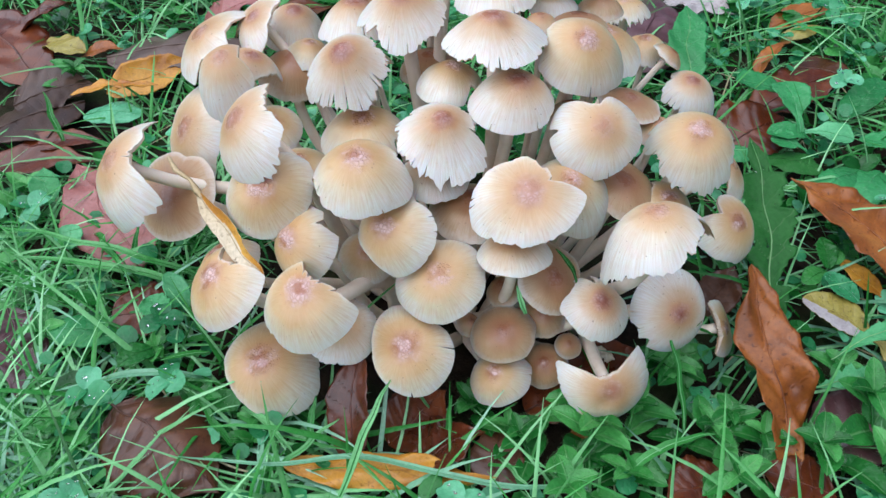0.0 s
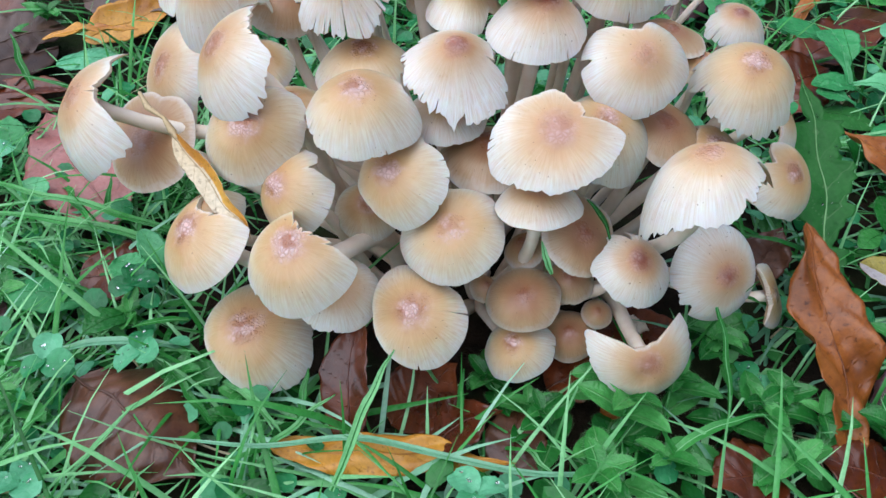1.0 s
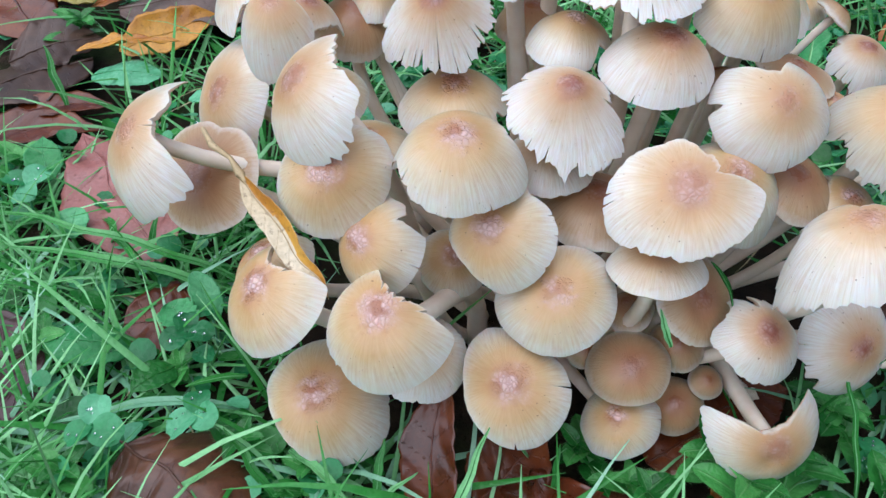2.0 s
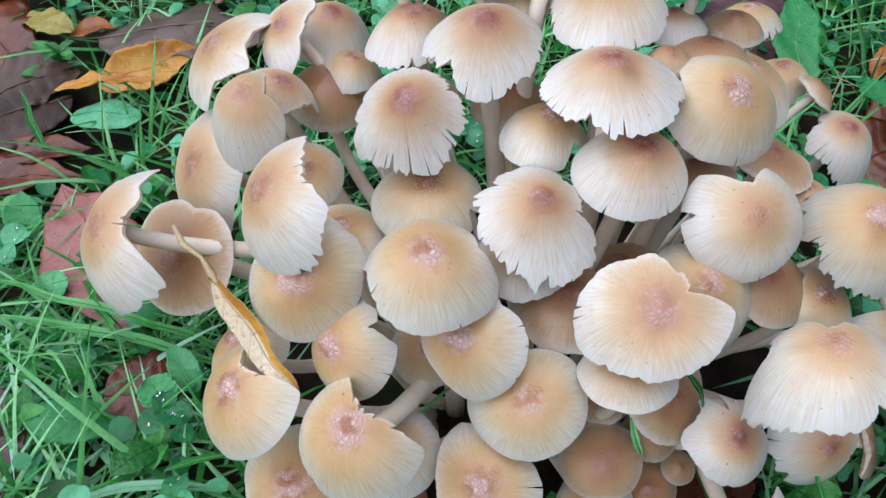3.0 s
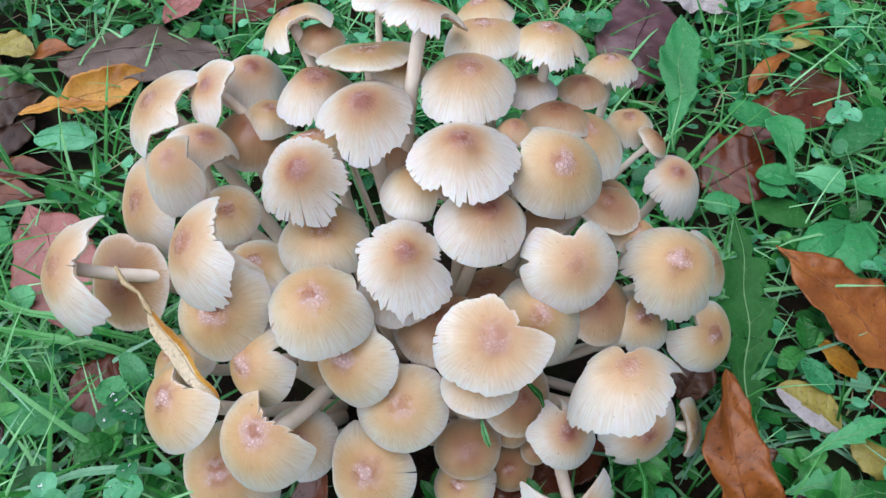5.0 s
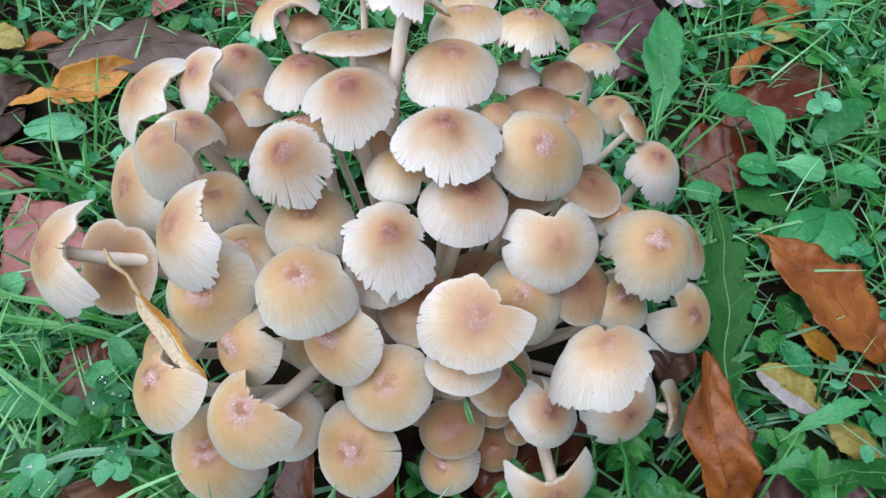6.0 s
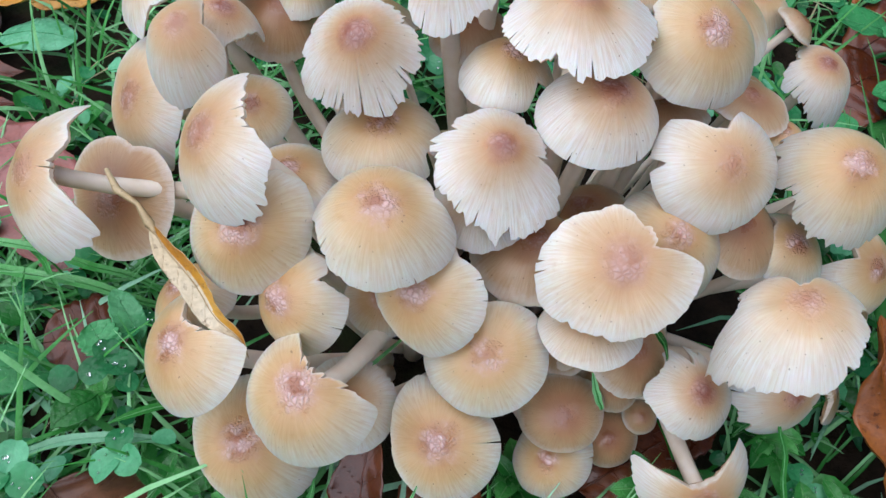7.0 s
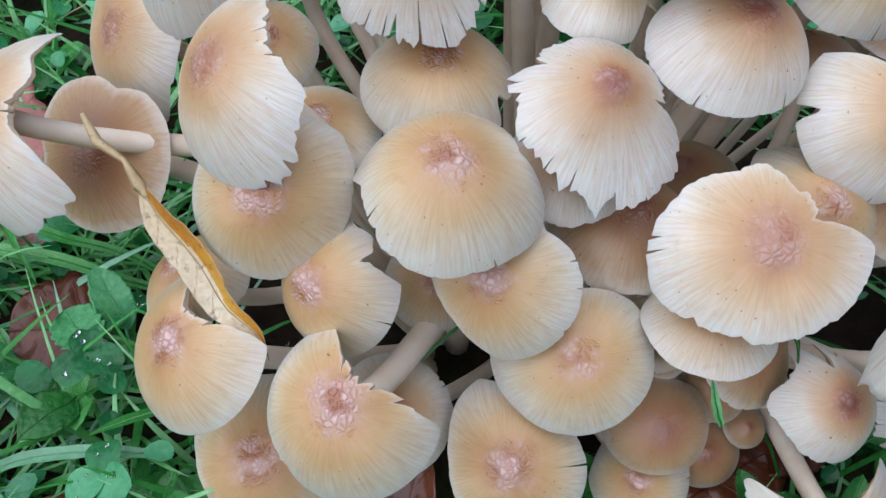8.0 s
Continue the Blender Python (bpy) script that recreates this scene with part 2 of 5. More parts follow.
def green_material(name, low, mid, high, gloss, scale=40, vary=0.16, shine=0.36, relief=1.0):
    """Living leaf: two scales of green, a waxy or wet gloss, and some light coming through."""
    mat, n, k, b = material(name)
    at, chance = place(n, k)
    island = n.new("ShaderNodeNewGeometry").outputs["Random Per Island"]
    wide = noise_at(n, k, at, scale, 3)
    x = sums(n, k, "ADD", sums(n, k, "MULTIPLY", wide, 0.40), sums(n, k, "MULTIPLY", sums(n, k, "ADD", island, chance), 0.31))
    colour = ramp(n, k, x, [(0.28, low), (0.5, mid), (0.74, high)])
    span = n.new("ShaderNodeAttribute")
    span.attribute_name = "span"
    vein = ramp(n, k, span.outputs["Fac"], [(0.0, (1, 1, 1)), (0.12, (0, 0, 0))])
    fine = noise_at(n, k, at, 600, 3)
    colour = mixed(n, k, 0.3, colour, mixed(n, k, 1.0, colour, ramp(n, k, fine, [(0.35, (0.6, 0.65, 0.6)), (0.65, (1.2, 1.15, 1.1))]), "MULTIPLY"))
    colour = mixed(n, k, sums(n, k, "MULTIPLY", vein, 0.45), colour, mixed(n, k, 0.35, high, (0.5, 0.62, 0.38)))
    k.new(colour, b.inputs["Base Color"])
    b.inputs["Specular IOR Level"].default_value = shine
    k.new(ramp(n, k, noise_at(n, k, at, 120, 2), [(0.38, (gloss - vary,) * 3), (0.62, (gloss + vary,) * 3)]), b.inputs["Roughness"])
    first = bumped(n, k, b, noise_at(n, k, at, 160, 3), 0.35 * relief, 0.0012)
    net = n.new("ShaderNodeTexVoronoi")
    net.feature = "DISTANCE_TO_EDGE"
    net.inputs["Scale"].default_value = 420
    k.new(at, net.inputs["Vector"])
    second = bumped(n, k, b, net.outputs["Distance"], 0.35 * relief, 0.0009, first)
    bumped(n, k, b, sums(n, k, "SUBTRACT", 1.0, vein), 0.4, 0.0008, second)
    lit_through(n, k, b, colour, 0.28)
    return mat


# the light end of GRASS has pale sky highlights of wet blades put in
GRASS = green_material("grass_blade", (0.011, 0.076, 0.012), (0.066, 0.33, 0.060), (0.38, 0.76, 0.38), 0.26, 25, 0.12, 0.34)
CLOVER = green_material("clover_leaf", (0.013, 0.10, 0.028), (0.052, 0.29, 0.105), (0.22, 0.62, 0.36), 0.26, 60, 0.12, 0.36)
ROSETTE = green_material("rosette_leaf", (0.024, 0.16, 0.040), (0.066, 0.34, 0.105), (0.20, 0.58, 0.28), 0.26, 40, 0.08, 0.36)
DANDELION = green_material("dandelion_leaf", (0.010, 0.065, 0.012), (0.024, 0.125, 0.024), (0.055, 0.21, 0.048), 0.28, 60, 0.08, 0.12, 0.5)
CHICK = green_material("chickweed_leaf", (0.009, 0.076, 0.011), (0.034, 0.21, 0.034), (0.13, 0.46, 0.11), 0.24, 70, 0.12, 0.40)
RIB = green_material("pale_leaf_rib", (0.15, 0.36, 0.12), (0.25, 0.50, 0.20), (0.38, 0.62, 0.30), 0.34, 40)
# pale blades; the blue sky sheen on their wet faces is in the colour
PALE_GRASS = green_material("pale_sky_sheen_grass", (0.10, 0.30, 0.14), (0.20, 0.47, 0.27), (0.36, 0.66, 0.45), 0.22, 25, 0.10, 0.45)
STRAW_MAT = green_material("dry_grass", (0.30, 0.23, 0.11), (0.46, 0.38, 0.21), (0.60, 0.53, 0.34), 0.5, 30)

DEW, n, k, b = material("dew_water")
b.inputs["Base Color"].default_value = (1, 1, 1, 1)
b.inputs["Roughness"].default_value = 0.02
b.inputs["IOR"].default_value = 1.33
b.inputs["Transmission Weight"].default_value = 1.0

soil_mat, n, k, b = material("damp_soil")
at = n.new("ShaderNodeTexCoord").outputs["Object"]
colour = ramp(n, k, noise_at(n, k, at, 60, 6, 0.65), [(0.3, (0.012, 0.008, 0.006)), (0.55, (0.035, 0.022, 0.014)), (0.8, (0.075, 0.05, 0.032))])
moss = ramp(n, k, noise_at(n, k, at, 18, 4), [(0.50, (0, 0, 0)), (0.62, (1, 1, 1))])
colour = mixed(n, k, sums(n, k, "MULTIPLY", moss, 0.6), colour, (0.03, 0.06, 0.014))
# beyond the near lawn the sward closes over the soil
away = n.new("ShaderNodeVectorMath")
away.operation = "LENGTH"
k.new(at, away.inputs[0])
sward = ramp(n, k, sums(n, k, "MULTIPLY", away.outputs["Value"], 0.5), [(0.28, (0, 0, 0)), (0.55, (1, 1, 1))])
turf = ramp(n, k, noise_at(n, k, at, 90, 6, 0.7), [(0.3, (0.015, 0.035, 0.008)), (0.55, (0.035, 0.085, 0.02)), (0.75, (0.08, 0.14, 0.04))])
colour = mixed(n, k, sward, colour, turf)
k.new(colour, b.inputs["Base Color"])
b.inputs["Roughness"].default_value = 0.85
b.inputs["Specular IOR Level"].default_value = 0.15
bumped(n, k, b, noise_at(n, k, at, 260, 6, 0.7), 0.9, 0.006)


# ---- building blocks ----
def mesh_of(name, verts, faces, mats, attributes=(), smooth=True, slots=None):
    me = bpy.data.meshes.new(name)
    me.from_pydata([tuple(map(float, v)) for v in verts], [], faces)
    for mat in mats:
        me.materials.append(mat)
    for key, values in attributes:
        values = np.asarray(values, dtype=np.float32)
        kind = "FLOAT" if values.ndim == 1 else "FLOAT_VECTOR"
        me.attributes.new(key, kind, "POINT").data.foreach_set("value" if values.ndim == 1 else "vector", values.ravel())
    if smooth:
        me.polygons.foreach_set("use_smooth", [True] * len(me.polygons))
    if slots is not None:
        me.polygons.foreach_set("material_index", slots)
    me.update()
    return me


def piece(name, me, parent, label=""):
    ob = new(name, me)
    ob.parent = parent
    return tagged(ob, label)


def anchor(name, at):
    ob = new(name)
    ob.location = at
    ob.empty_display_size = 0.005
    return ob


def sheet(rows, columns, closed=False):
    faces = []
    for i in range(rows - 1):
        for j in range(columns if closed else columns - 1):
            a, b = i * columns + j, i * columns + (j + 1) % columns
            faces.append((a, b, b + columns, a + columns))
    return faces


def tube(points, radii, sides=10):
    """Vertices and faces of a closed tube along points."""
    points = [Vector(p) for p in points]
    verts, side = [], Vector((1, 0, 0))
    for i, p in enumerate(points):
        ahead = (points[min(i + 1, len(points) - 1)] - points[max(i - 1, 0)]).normalized()
        side = (side - side.dot(ahead) * ahead).normalized()
        other = ahead.cross(side)
        for j in range(sides):
            a = 2 * math.pi * j / sides
            verts.append(p + radii[i] * (math.cos(a) * side + math.sin(a) * other))
    faces = sheet(len(points), sides, True)
    faces.append(tuple(reversed(range(sides))))
    faces.append(tuple(range(len(verts) - sides, len(verts))))
    return verts, faces


def bezier(a, b, c, d, count):
    out = []
    for i in range(count):
        t = i / (count - 1)
        out.append((1 - t) ** 3 * a + 3 * t * (1 - t) ** 2 * b + 3 * t * t * (1 - t) * c + t ** 3 * d)
    return out


def wander(seed):
    """A smooth random function round a circle."""
    rng = np.random.RandomState(seed)
    terms = [(q, rng.uniform(-1, 1) / q ** 0.7, rng.uniform(0, 6.28)) for q in (2, 3, 4, 5, 7)]
    return lambda a: sum(s * np.sin(q * a + f) for q, s, f in terms)


def drops(places, up, sizes):
    """Flattened water beads standing on a leaf."""
    verts, faces = [], []
    for p, u, r in zip(places, up, map(float, sizes)):
        u = Vector(u).normalized()
        a = u.orthogonal().normalized()
        c = u.cross(a)
        first = len(verts)
        for lift, ring in ((-0.1, 1.0), (0.45, 0.86), (0.75, 0.5)):
            for j in range(8):
                t = 2 * math.pi * j / 8
                verts.append(p + r * (ring * (math.cos(t) * a + math.sin(t) * c) + lift * u))
        verts.append(p + r * 0.85 * u)
        faces += [tuple(first + q for q in f) for f in sheet(3, 8, True)]
        faces += [(first + 16 + j, first + 16 + (j + 1) % 8, first + 24) for j in range(8)]
        faces.append(tuple(first + q for q in reversed(range(8))))
    return mesh_of("dew", verts, faces, [DEW])


# ---- mushrooms ----
HEART = Vector((0.012, 0.298, 0.0))


def mushroom(apex, axis, wide, high, tone="tan", label="", rag=0.05, power=None, crisp=0.28, bites=(), splits=(), flare=0.0, wave=0.075, foot=None, thick=0.0023, seed=0, stem_bow=1.0, stem_rise=0.30, reach=()):
    """wide: the cap's radius; bites: (angle, half width, depth) torn from the rim, angles from the right, anticlockwise as seen from above;
    reach: how far the rim extends, as a share of wide, at even bearings all round; splits: (angle, depth) thin radial tears; flare: how far the rim turns out again."""
    rng = np.random.RandomState(seed)
    apex, axis = Vector(apex), Vector(axis).normalized()
    u = (Vector((1, 0, 0)) - axis.x * axis).normalized()
    v = axis.cross(u)
    out = Vector((apex.x - HEART.x, apex.y - HEART.y, 0))
    if foot is None:
        foot = HEART + out * 0.42 + Vector((rng.uniform(-1, 1), rng.uniform(-1, 1), 0)) * 0.008
    foot = Vector((foot[0], foot[1], -0.004))
    thing = anchor("mushroom", foot)
    turns, rings = 144, 18
    angle = np.linspace(0, 2 * np.pi, turns, endpoint=False)
    sway, lift = wander(seed), wander(seed + 500)
    rim = 1.0 + (0.008 if reach else 0.030) * sway(angle)
    if reach:
        grown = np.interp(angle, np.linspace(0, 2 * np.pi, len(reach) + 1), list(reach) + [reach[0]])
        rim += (np.roll(grown, 1) + 2 * grown + np.roll(grown, -1)) / 4 - 1 + 0.34 * rag
    # round lobes with sharp notches between them, and a fine tear on top
    torn = rng.uniform(0, 1, turns)
    torn = 0.5 * torn + 0.3 * np.roll(torn, 1) + 0.2 * np.roll(torn, 3)
    lobes = rng.randint(9, 14)
    beat = lobes * angle / 2 + 1.6 * wander(seed + 300)(angle)
    notch = (1 - np.abs(np.sin(beat))) ** 4 * (0.6 + 0.5 * wander(seed + 301)(angle))
    patch = np.clip(0.55 + 0.6 * wander(seed + 900)(angle), 0.08, 1.3)
    rim -= rag * patch * (0.66 * torn + 0.75 * np.clip(notch, 0, 1))
    for where, half, depth in bites:
        gap = np.abs((np.degrees(angle) - where + 180) % 360 - 180) / half
        inside = np.clip(1 - gap ** (4 if half > 15 else 1.3), 0, 1) ** 0.6
        rim = np.minimum(rim, 1 - depth * inside * (1 + 0.18 * (torn - 0.5)) - 0.05 * inside * rng.uniform(0, 1, turns))
    for where, depth in splits:
        j = int(round(where / 360 * turns)) % turns
        rim[j] -= depth
        thin = radians(0.55 + 0.7 * rng.rand())
        angle[j - 1], angle[(j + 1) % turns] = angle[j] - thin, angle[j] + thin
    rim = np.clip(rim, 0.10, 1.4)
    step = np.concatenate([[0.03], np.linspace(0, 1, rings)[1:] ** 0.85])
    dents = [(rng.uniform(0.2, 0.8), rng.uniform(0, 6.28), rng.uniform(-0.045, 0.045)) for _ in range(6)]

    bend = wave * wide * lift(angle)
    frame_u, frame_v, frame_a = np.array(u), np.array(v), np.array(axis)
    centre = np.array(apex - foot)

    def skin(rho, a, drop, sag):
        """Points of the skin for arrays of radius and angle."""
        fall = (1 - crisp) * rho ** 2 + crisp * rho ** 5 if power is None else rho ** power
        fall = fall - flare * 3 * np.clip(rho - 0.6, 0, 1) ** 2
        x, y = rho * np.cos(a), rho * np.sin(a)
        dent = sum(s * wide * np.exp(-((x - q * math.cos(f)) ** 2 + (y - q * math.sin(f)) ** 2) / 0.05) for q, f, s in dents)
        boss = 0.02 * wide * np.exp(-(rho / 0.2) ** 2)
        pleat = 0.007 * wide * np.sin(a * 48) * np.clip(rho - 0.7, 0, 1)
        z = -high * fall + sag * rho ** 3 + dent + boss + pleat - drop
        return centre + wide * (x[..., None] * frame_u + y[..., None] * frame_v) + z[..., None] * frame_a

    rho = step[:, None] * rim[None, :]
    turn = np.broadcast_to(angle, rho.shape)
    lip = rim * 0.985
    verts = np.concatenate([
        skin(np.zeros(1), np.zeros(1), 0.0, 0.0),
        skin(rho, turn, 0.0, bend).reshape(-1, 3),
        skin(rim, angle, 0.0, bend),
        skin(lip, angle, 0.0005 + 0.9 * thick * (1 - rim), bend),
    ])
    radial = np.concatenate([[0.0], rho.ravel(), rim, rim])
    edge = np.concatenate([[0.0], np.repeat(step, turns), np.ones(2 * turns)])
    round_ = np.stack([np.cos(turn), np.sin(turn), rho * 0.12], -1).reshape(-1, 3)
    around = np.concatenate([[(0, 0, 0)], round_, round_[-turns:], round_[-turns:]])
    faces = [(0, 1 + j, 1 + (j + 1) % turns) for j in range(turns)]
    faces += [tuple(1 + q for q in reversed(f)) for f in sheet(rings, turns, True)]
    faces += [tuple(1 + rings * turns + q for q in reversed(f)) for f in sheet(2, turns, True)]
    slots = [0] * (len(faces) - turns) + [1] * turns
    cap = piece("cap", mesh_of("cap", verts, faces, [CAPS[tone], FLESH], [("radial", radial), ("around", around), ("edge", edge)], slots=slots), thing)
    # gills: radial folds from the rim to the stem
    rows = np.array((0.985, 0.85, 0.7, 0.5, 0.3, 0.12))
    rho = rows[:, None] * rim[None, :]
    turn = np.broadcast_to(angle, rho.shape)
    fold = np.where(np.arange(turns) % 2 == 1, 0.0011, 0.0) * np.minimum(1, rho * 2) * (rows[:, None] < 0.98)
    verts = skin(rho, turn, 0.0006 + thick * (1 - rho) + fold, bend).reshape(-1, 3)
    around = np.stack([np.cos(turn), np.sin(turn), rho * 0.1], -1).reshape(-1, 3)
    faces = sheet(len(rows), turns, True) + [tuple(reversed(range(len(verts) - turns, len(verts))))]
    piece("gill_layer", mesh_of("gill_layer", verts, faces, [GILL], [("around", around)], smooth=False), cap, "brownish radial gills")
    # stem: leaves the cap along its axis and bends down to the shared foot
    a = apex - foot - axis * thick * 0.6
    reach = a.length
    d = Vector((0, 0, 0))
    away = Vector((out.x, out.y, 0)) * 0.25 * stem_bow
    path = bezier(a, a - axis * reach * 0.42, d + away + Vector((0, 0, reach * stem_rise)), d, 14)
    girth = rng.uniform(0.0021, 0.0027) * min(1.15, max(0.6, wide / 0.017))
    verts, faces = tube(path, [girth * (1.15 if i == 0 else 1.0 + 0.02 * i) for i in range(14)])
    piece("stem", mesh_of("stem", verts, faces, [STEM]), thing, "pale hollow stem")
    tagged(thing, label or "tan mushroom with a moist domed cap", "mushroom", "mushrooms in the cluster")
    return thing


# ---- leaves ----
CLEARINGS = []  # where a fallen leaf keeps the ground cover down


def covered(x, y, rng):
    return any((x - a) ** 2 + (y - b) ** 2 < r * r for a, b, r in CLEARINGS) and rng.rand() < 0.93


def outline_beech(s):
    return np.sin(np.pi * np.clip(s, 0, 1) ** 0.82) ** 0.75 * (1 - 0.25 * np.clip(s - 0.6, 0, 1)) * np.clip((1.005 - s) / 0.22, 0, 1) ** 0.45


def outline_oval(s):
    return np.sin(np.pi * np.clip(s, 0, 1) ** 1.0) ** 0.55


def outline_spoon(s):
    return np.where(s < 0.4, 0.18 + 0.5 * np.clip((s - 0.2) / 0.2, 0, 1) ** 2, 0.68 + 0.32 * np.sin(np.pi * np.clip((s - 0.4) / 0.6, 0, 1))) * np.clip((1.0 - s) / 0.12, 0, 1) ** 0.5


def outline_lance(s):
    return (0.10 + 0.9 * np.sin(np.pi * np.clip(s, 0, 1) ** 1.5)) * np.clip((1.0 - s) / 0.1, 0, 1) ** 0.6


def outline_blade(s):
    return np.clip(0.55 + 1.6 * s, 0, 1) * np.clip((1.02 - s) / 0.45, 0, 1) ** 0.7


def outline_ragged(s):
    return outline_beech(s) * (1 - 0.25 * (np.sin(s * 23) > 0.3) * (s > 0.4))


def leaf(name, base, tip, width, mat, label, category="leaf", roll=0.0, arch=0.15, cup=0.15, ripple=0.05, shape=outline_beech, veins=7, teeth=0.0, tooth_count=9, stalk=0.0, seed=0, group="", twist=0.0, rib=None, kind="", holes=(), clear=True, dew=0, trim=None, stalk_thick=0.0):
    """A leaf from base to tip. roll: turn about its length in degrees; arch: how far the middle bows up against its length; cup: how far
    the halves fold up (minus: down) against its width; stalk: length of the stalk behind the base."""
    rng = np.random.RandomState(seed)
    base, tip = Vector(base), Vector(tip)
    along = tip - base
    size = along.length
    along = along / size
    side = along.cross(Vector((0, 0, 1)))
    side = side.normalized() if side.length > 1e-4 else Vector((1, 0, 0))
    rows, columns = (80, 17) if teeth else (40, 17)
    sway, lift = wander(seed), wander(seed + 77)
    jag = rng.uniform(0.6, 1.2, tooth_count + 2)
    thing = anchor(name, base)
    if clear:
        CLEARINGS.extend(((base + along * size * q).x, (base + along * size * q).y, width * 0.42) for q in (0.25, 0.5, 0.75))
    verts, span = [], []
    grid = []
    for i in range(rows):
        s = i / (rows - 1)
        turn = radians(roll + twist * s)
        across = math.cos(turn) * side + math.sin(turn) * side.cross(along)
        up = across.cross(along)
        half = 0.5 * width * float(shape(np.array(s)))
        if teeth:
            saw = (s * tooth_count) % 1.0
            half *= 1 - teeth * (1 - saw) * jag[int(s * tooth_count)]
            half *= 1 - 0.3 * teeth * ((s * tooth_count * 3.7) % 1.0)
        spine = along * size * s + up * size * arch * math.sin(math.pi * s) + across * size * 0.03 * float(sway(np.array(s * 3.0)))
        row = []
        for j in range(columns):
            w = 2 * j / (columns - 1) - 1
            wide = half * (1 + 0.05 * float(lift(np.array(s * 6 + (3 if w > 0 else 0)))) + 0.03 * math.sin(s * 61 + seed) * abs(w))
            fold = abs(s * veins - abs(w) * 0.9)
            cell = fold - math.floor(fold)
            puff = ripple * width * (0.15 * (math.sin(math.pi * cell) - 0.6) + 0.9 * abs(w) * float(lift(np.array(s * 4.5 + w))))
            z = cup * half * (abs(w) ** 1.6) + puff * min(1.0, half * 6 / width)
            row.append(spine + across * (wide * w * math.cos(cup * abs(w) * 0.8)) + up * z)
            span.append(min(cell, 1 - cell) * 2 if abs(w) > 0.04 else 0.0)
        grid.append((row, up))
    thin = max(0.00025, width * 0.008)
    for row, up in grid:
        verts += row
    for row, up in grid:
        verts += [p - up * thin for p in row]
    count = rows * columns
    faces, slots = [], []
    missing = set()
    for s0, w0, r0 in holes:
        for i in range(rows - 1):
            for j in range(columns - 1):
                if ((i / rows - s0) / r0) ** 2 + (((2 * j / columns - 1) - w0) * 0.5 * width / size / r0) ** 2 < 1:
                    missing.add((i, j))
    for i in range(rows - 1):
        for j in range(columns - 1):
            if (i, j) in missing:
                continue
            a = i * columns + j
            faces.append((a, a + 1, a + columns + 1, a + columns))
            faces.append((count + a, count + a + columns, count + a + columns + 1, count + a + 1))
            slots += [1 if trim and j < columns * 0.36 + 0.6 * math.sin(i * 0.25) else 0] * 2
    for i in range(rows - 1):
        for a, flip in ((i * columns, False), (i * columns + columns - 1, True)):
            f = (a, a + columns, count + a + columns, count + a)
            faces.append(tuple(reversed(f)) if flip else f)
    blade = piece("blade", mesh_of("blade", verts, faces, [mat, trim or mat], [("span", span + span)], slots=slots + [0] * (len(faces) - len(slots))), thing)
    if dew:
        spots = [(rng.randint(6, rows - 6), rng.randint(2, columns - 2)) for _ in range(dew)]
        piece("dew", drops([grid[i][0][j] for i, j in spots], [grid[i][1] for i, j in spots], rng.uniform(0.00025, 0.0007, dew)), thing, "clear water drops")
    # midrib with its stalk
    middle = [grid[i][0][columns // 2] + grid[i][1] * thin * 0.4 for i in range(0, rows, 3)]
    if stalk:
        first = middle[0]
        middle = [first - along * stalk * q + Vector((0, 0, -0.004 * q)) for q in (1.0, 0.66, 0.33)] + middle
    thick = [max(0.00025, width * 0.014) * (1.15 - i / len(middle)) for i in range(len(middle))]
    if stalk_thick:
        thick[:4] = [stalk_thick * q for q in (0.55, 1.0, 0.6, 1.25)]
        middle[1] = middle[1] + side * 0.0012
        middle[2] = middle[2] - side * 0.0008
    tv, tf = tube(middle, thick, 6)
    piece("midrib", mesh_of("midrib", tv, tf, [rib or mat], [("span", [0.5] * len(tv))]), thing)
    tagged(thing, label, category, group, kind)
    return thing


# ---- ground ----
def ground_height(x, y):
    bump = 0.006 * noise.noise(Vector((x * 9, y * 9, 0))) + 0.003 * noise.noise(Vector((x * 30, y * 30, 4)))
    near = math.exp(-((x / 0.9) ** 2 + ((y - 0.3) / 0.9) ** 2))
    return -0.007 + bump * near


def edges_of(first, last, fine):
    """Grid lines: fine in the middle, ever wider towards the horizon."""
    inner = np.linspace(first, last, fine)
    reach = np.geomspace(0.03, 60, 26)
    return np.concatenate([first - reach[::-1], inner, last + reach])


xs, ys = edges_of(-0.6, 0.6, 110), edges_of(-0.15, 0.95, 100)
ground = new("ground", mesh_of("ground", [(x, y, ground_height(x, y)) for y in ys for x in xs], sheet(len(ys), len(xs)), [soil_mat]))
tagged(ground, "dark damp soil with moss under the grass", "ground", kind="structure")


# ---- fallen leaves and larger green leaves ----
leaf("beech_leaf", (0.1363, 0.1835, 0.0020), (0.1268, 0.2557, 0.0450), 0.0250, LEAVES["orange"], "curled orange-brown beech leaf standing beside the mushrooms", roll=-6, arch=0.05, cup=0.3, ripple=0.24, shape=outline_oval, seed=1, veins=9)
leaf("beech_leaf", (0.2229, 0.2699, 0.0120), (0.1712, 0.3309, 0.0300), 0.0420, LEAVES["orange"], "wavy orange-brown beech leaf lying on the grass", roll=-8, arch=0.06, cup=0.15, ripple=0.13, seed=2, veins=9)
leaf("beech_leaf", (-0.1451, 0.2919, 0.0040), (-0.1962, 0.3645, 0.0120), 0.0420, LEAVES["pink"], "pinkish red beech leaf lying wet side up", roll=8, arch=0.06, cup=0.12, ripple=0.06, seed=3)
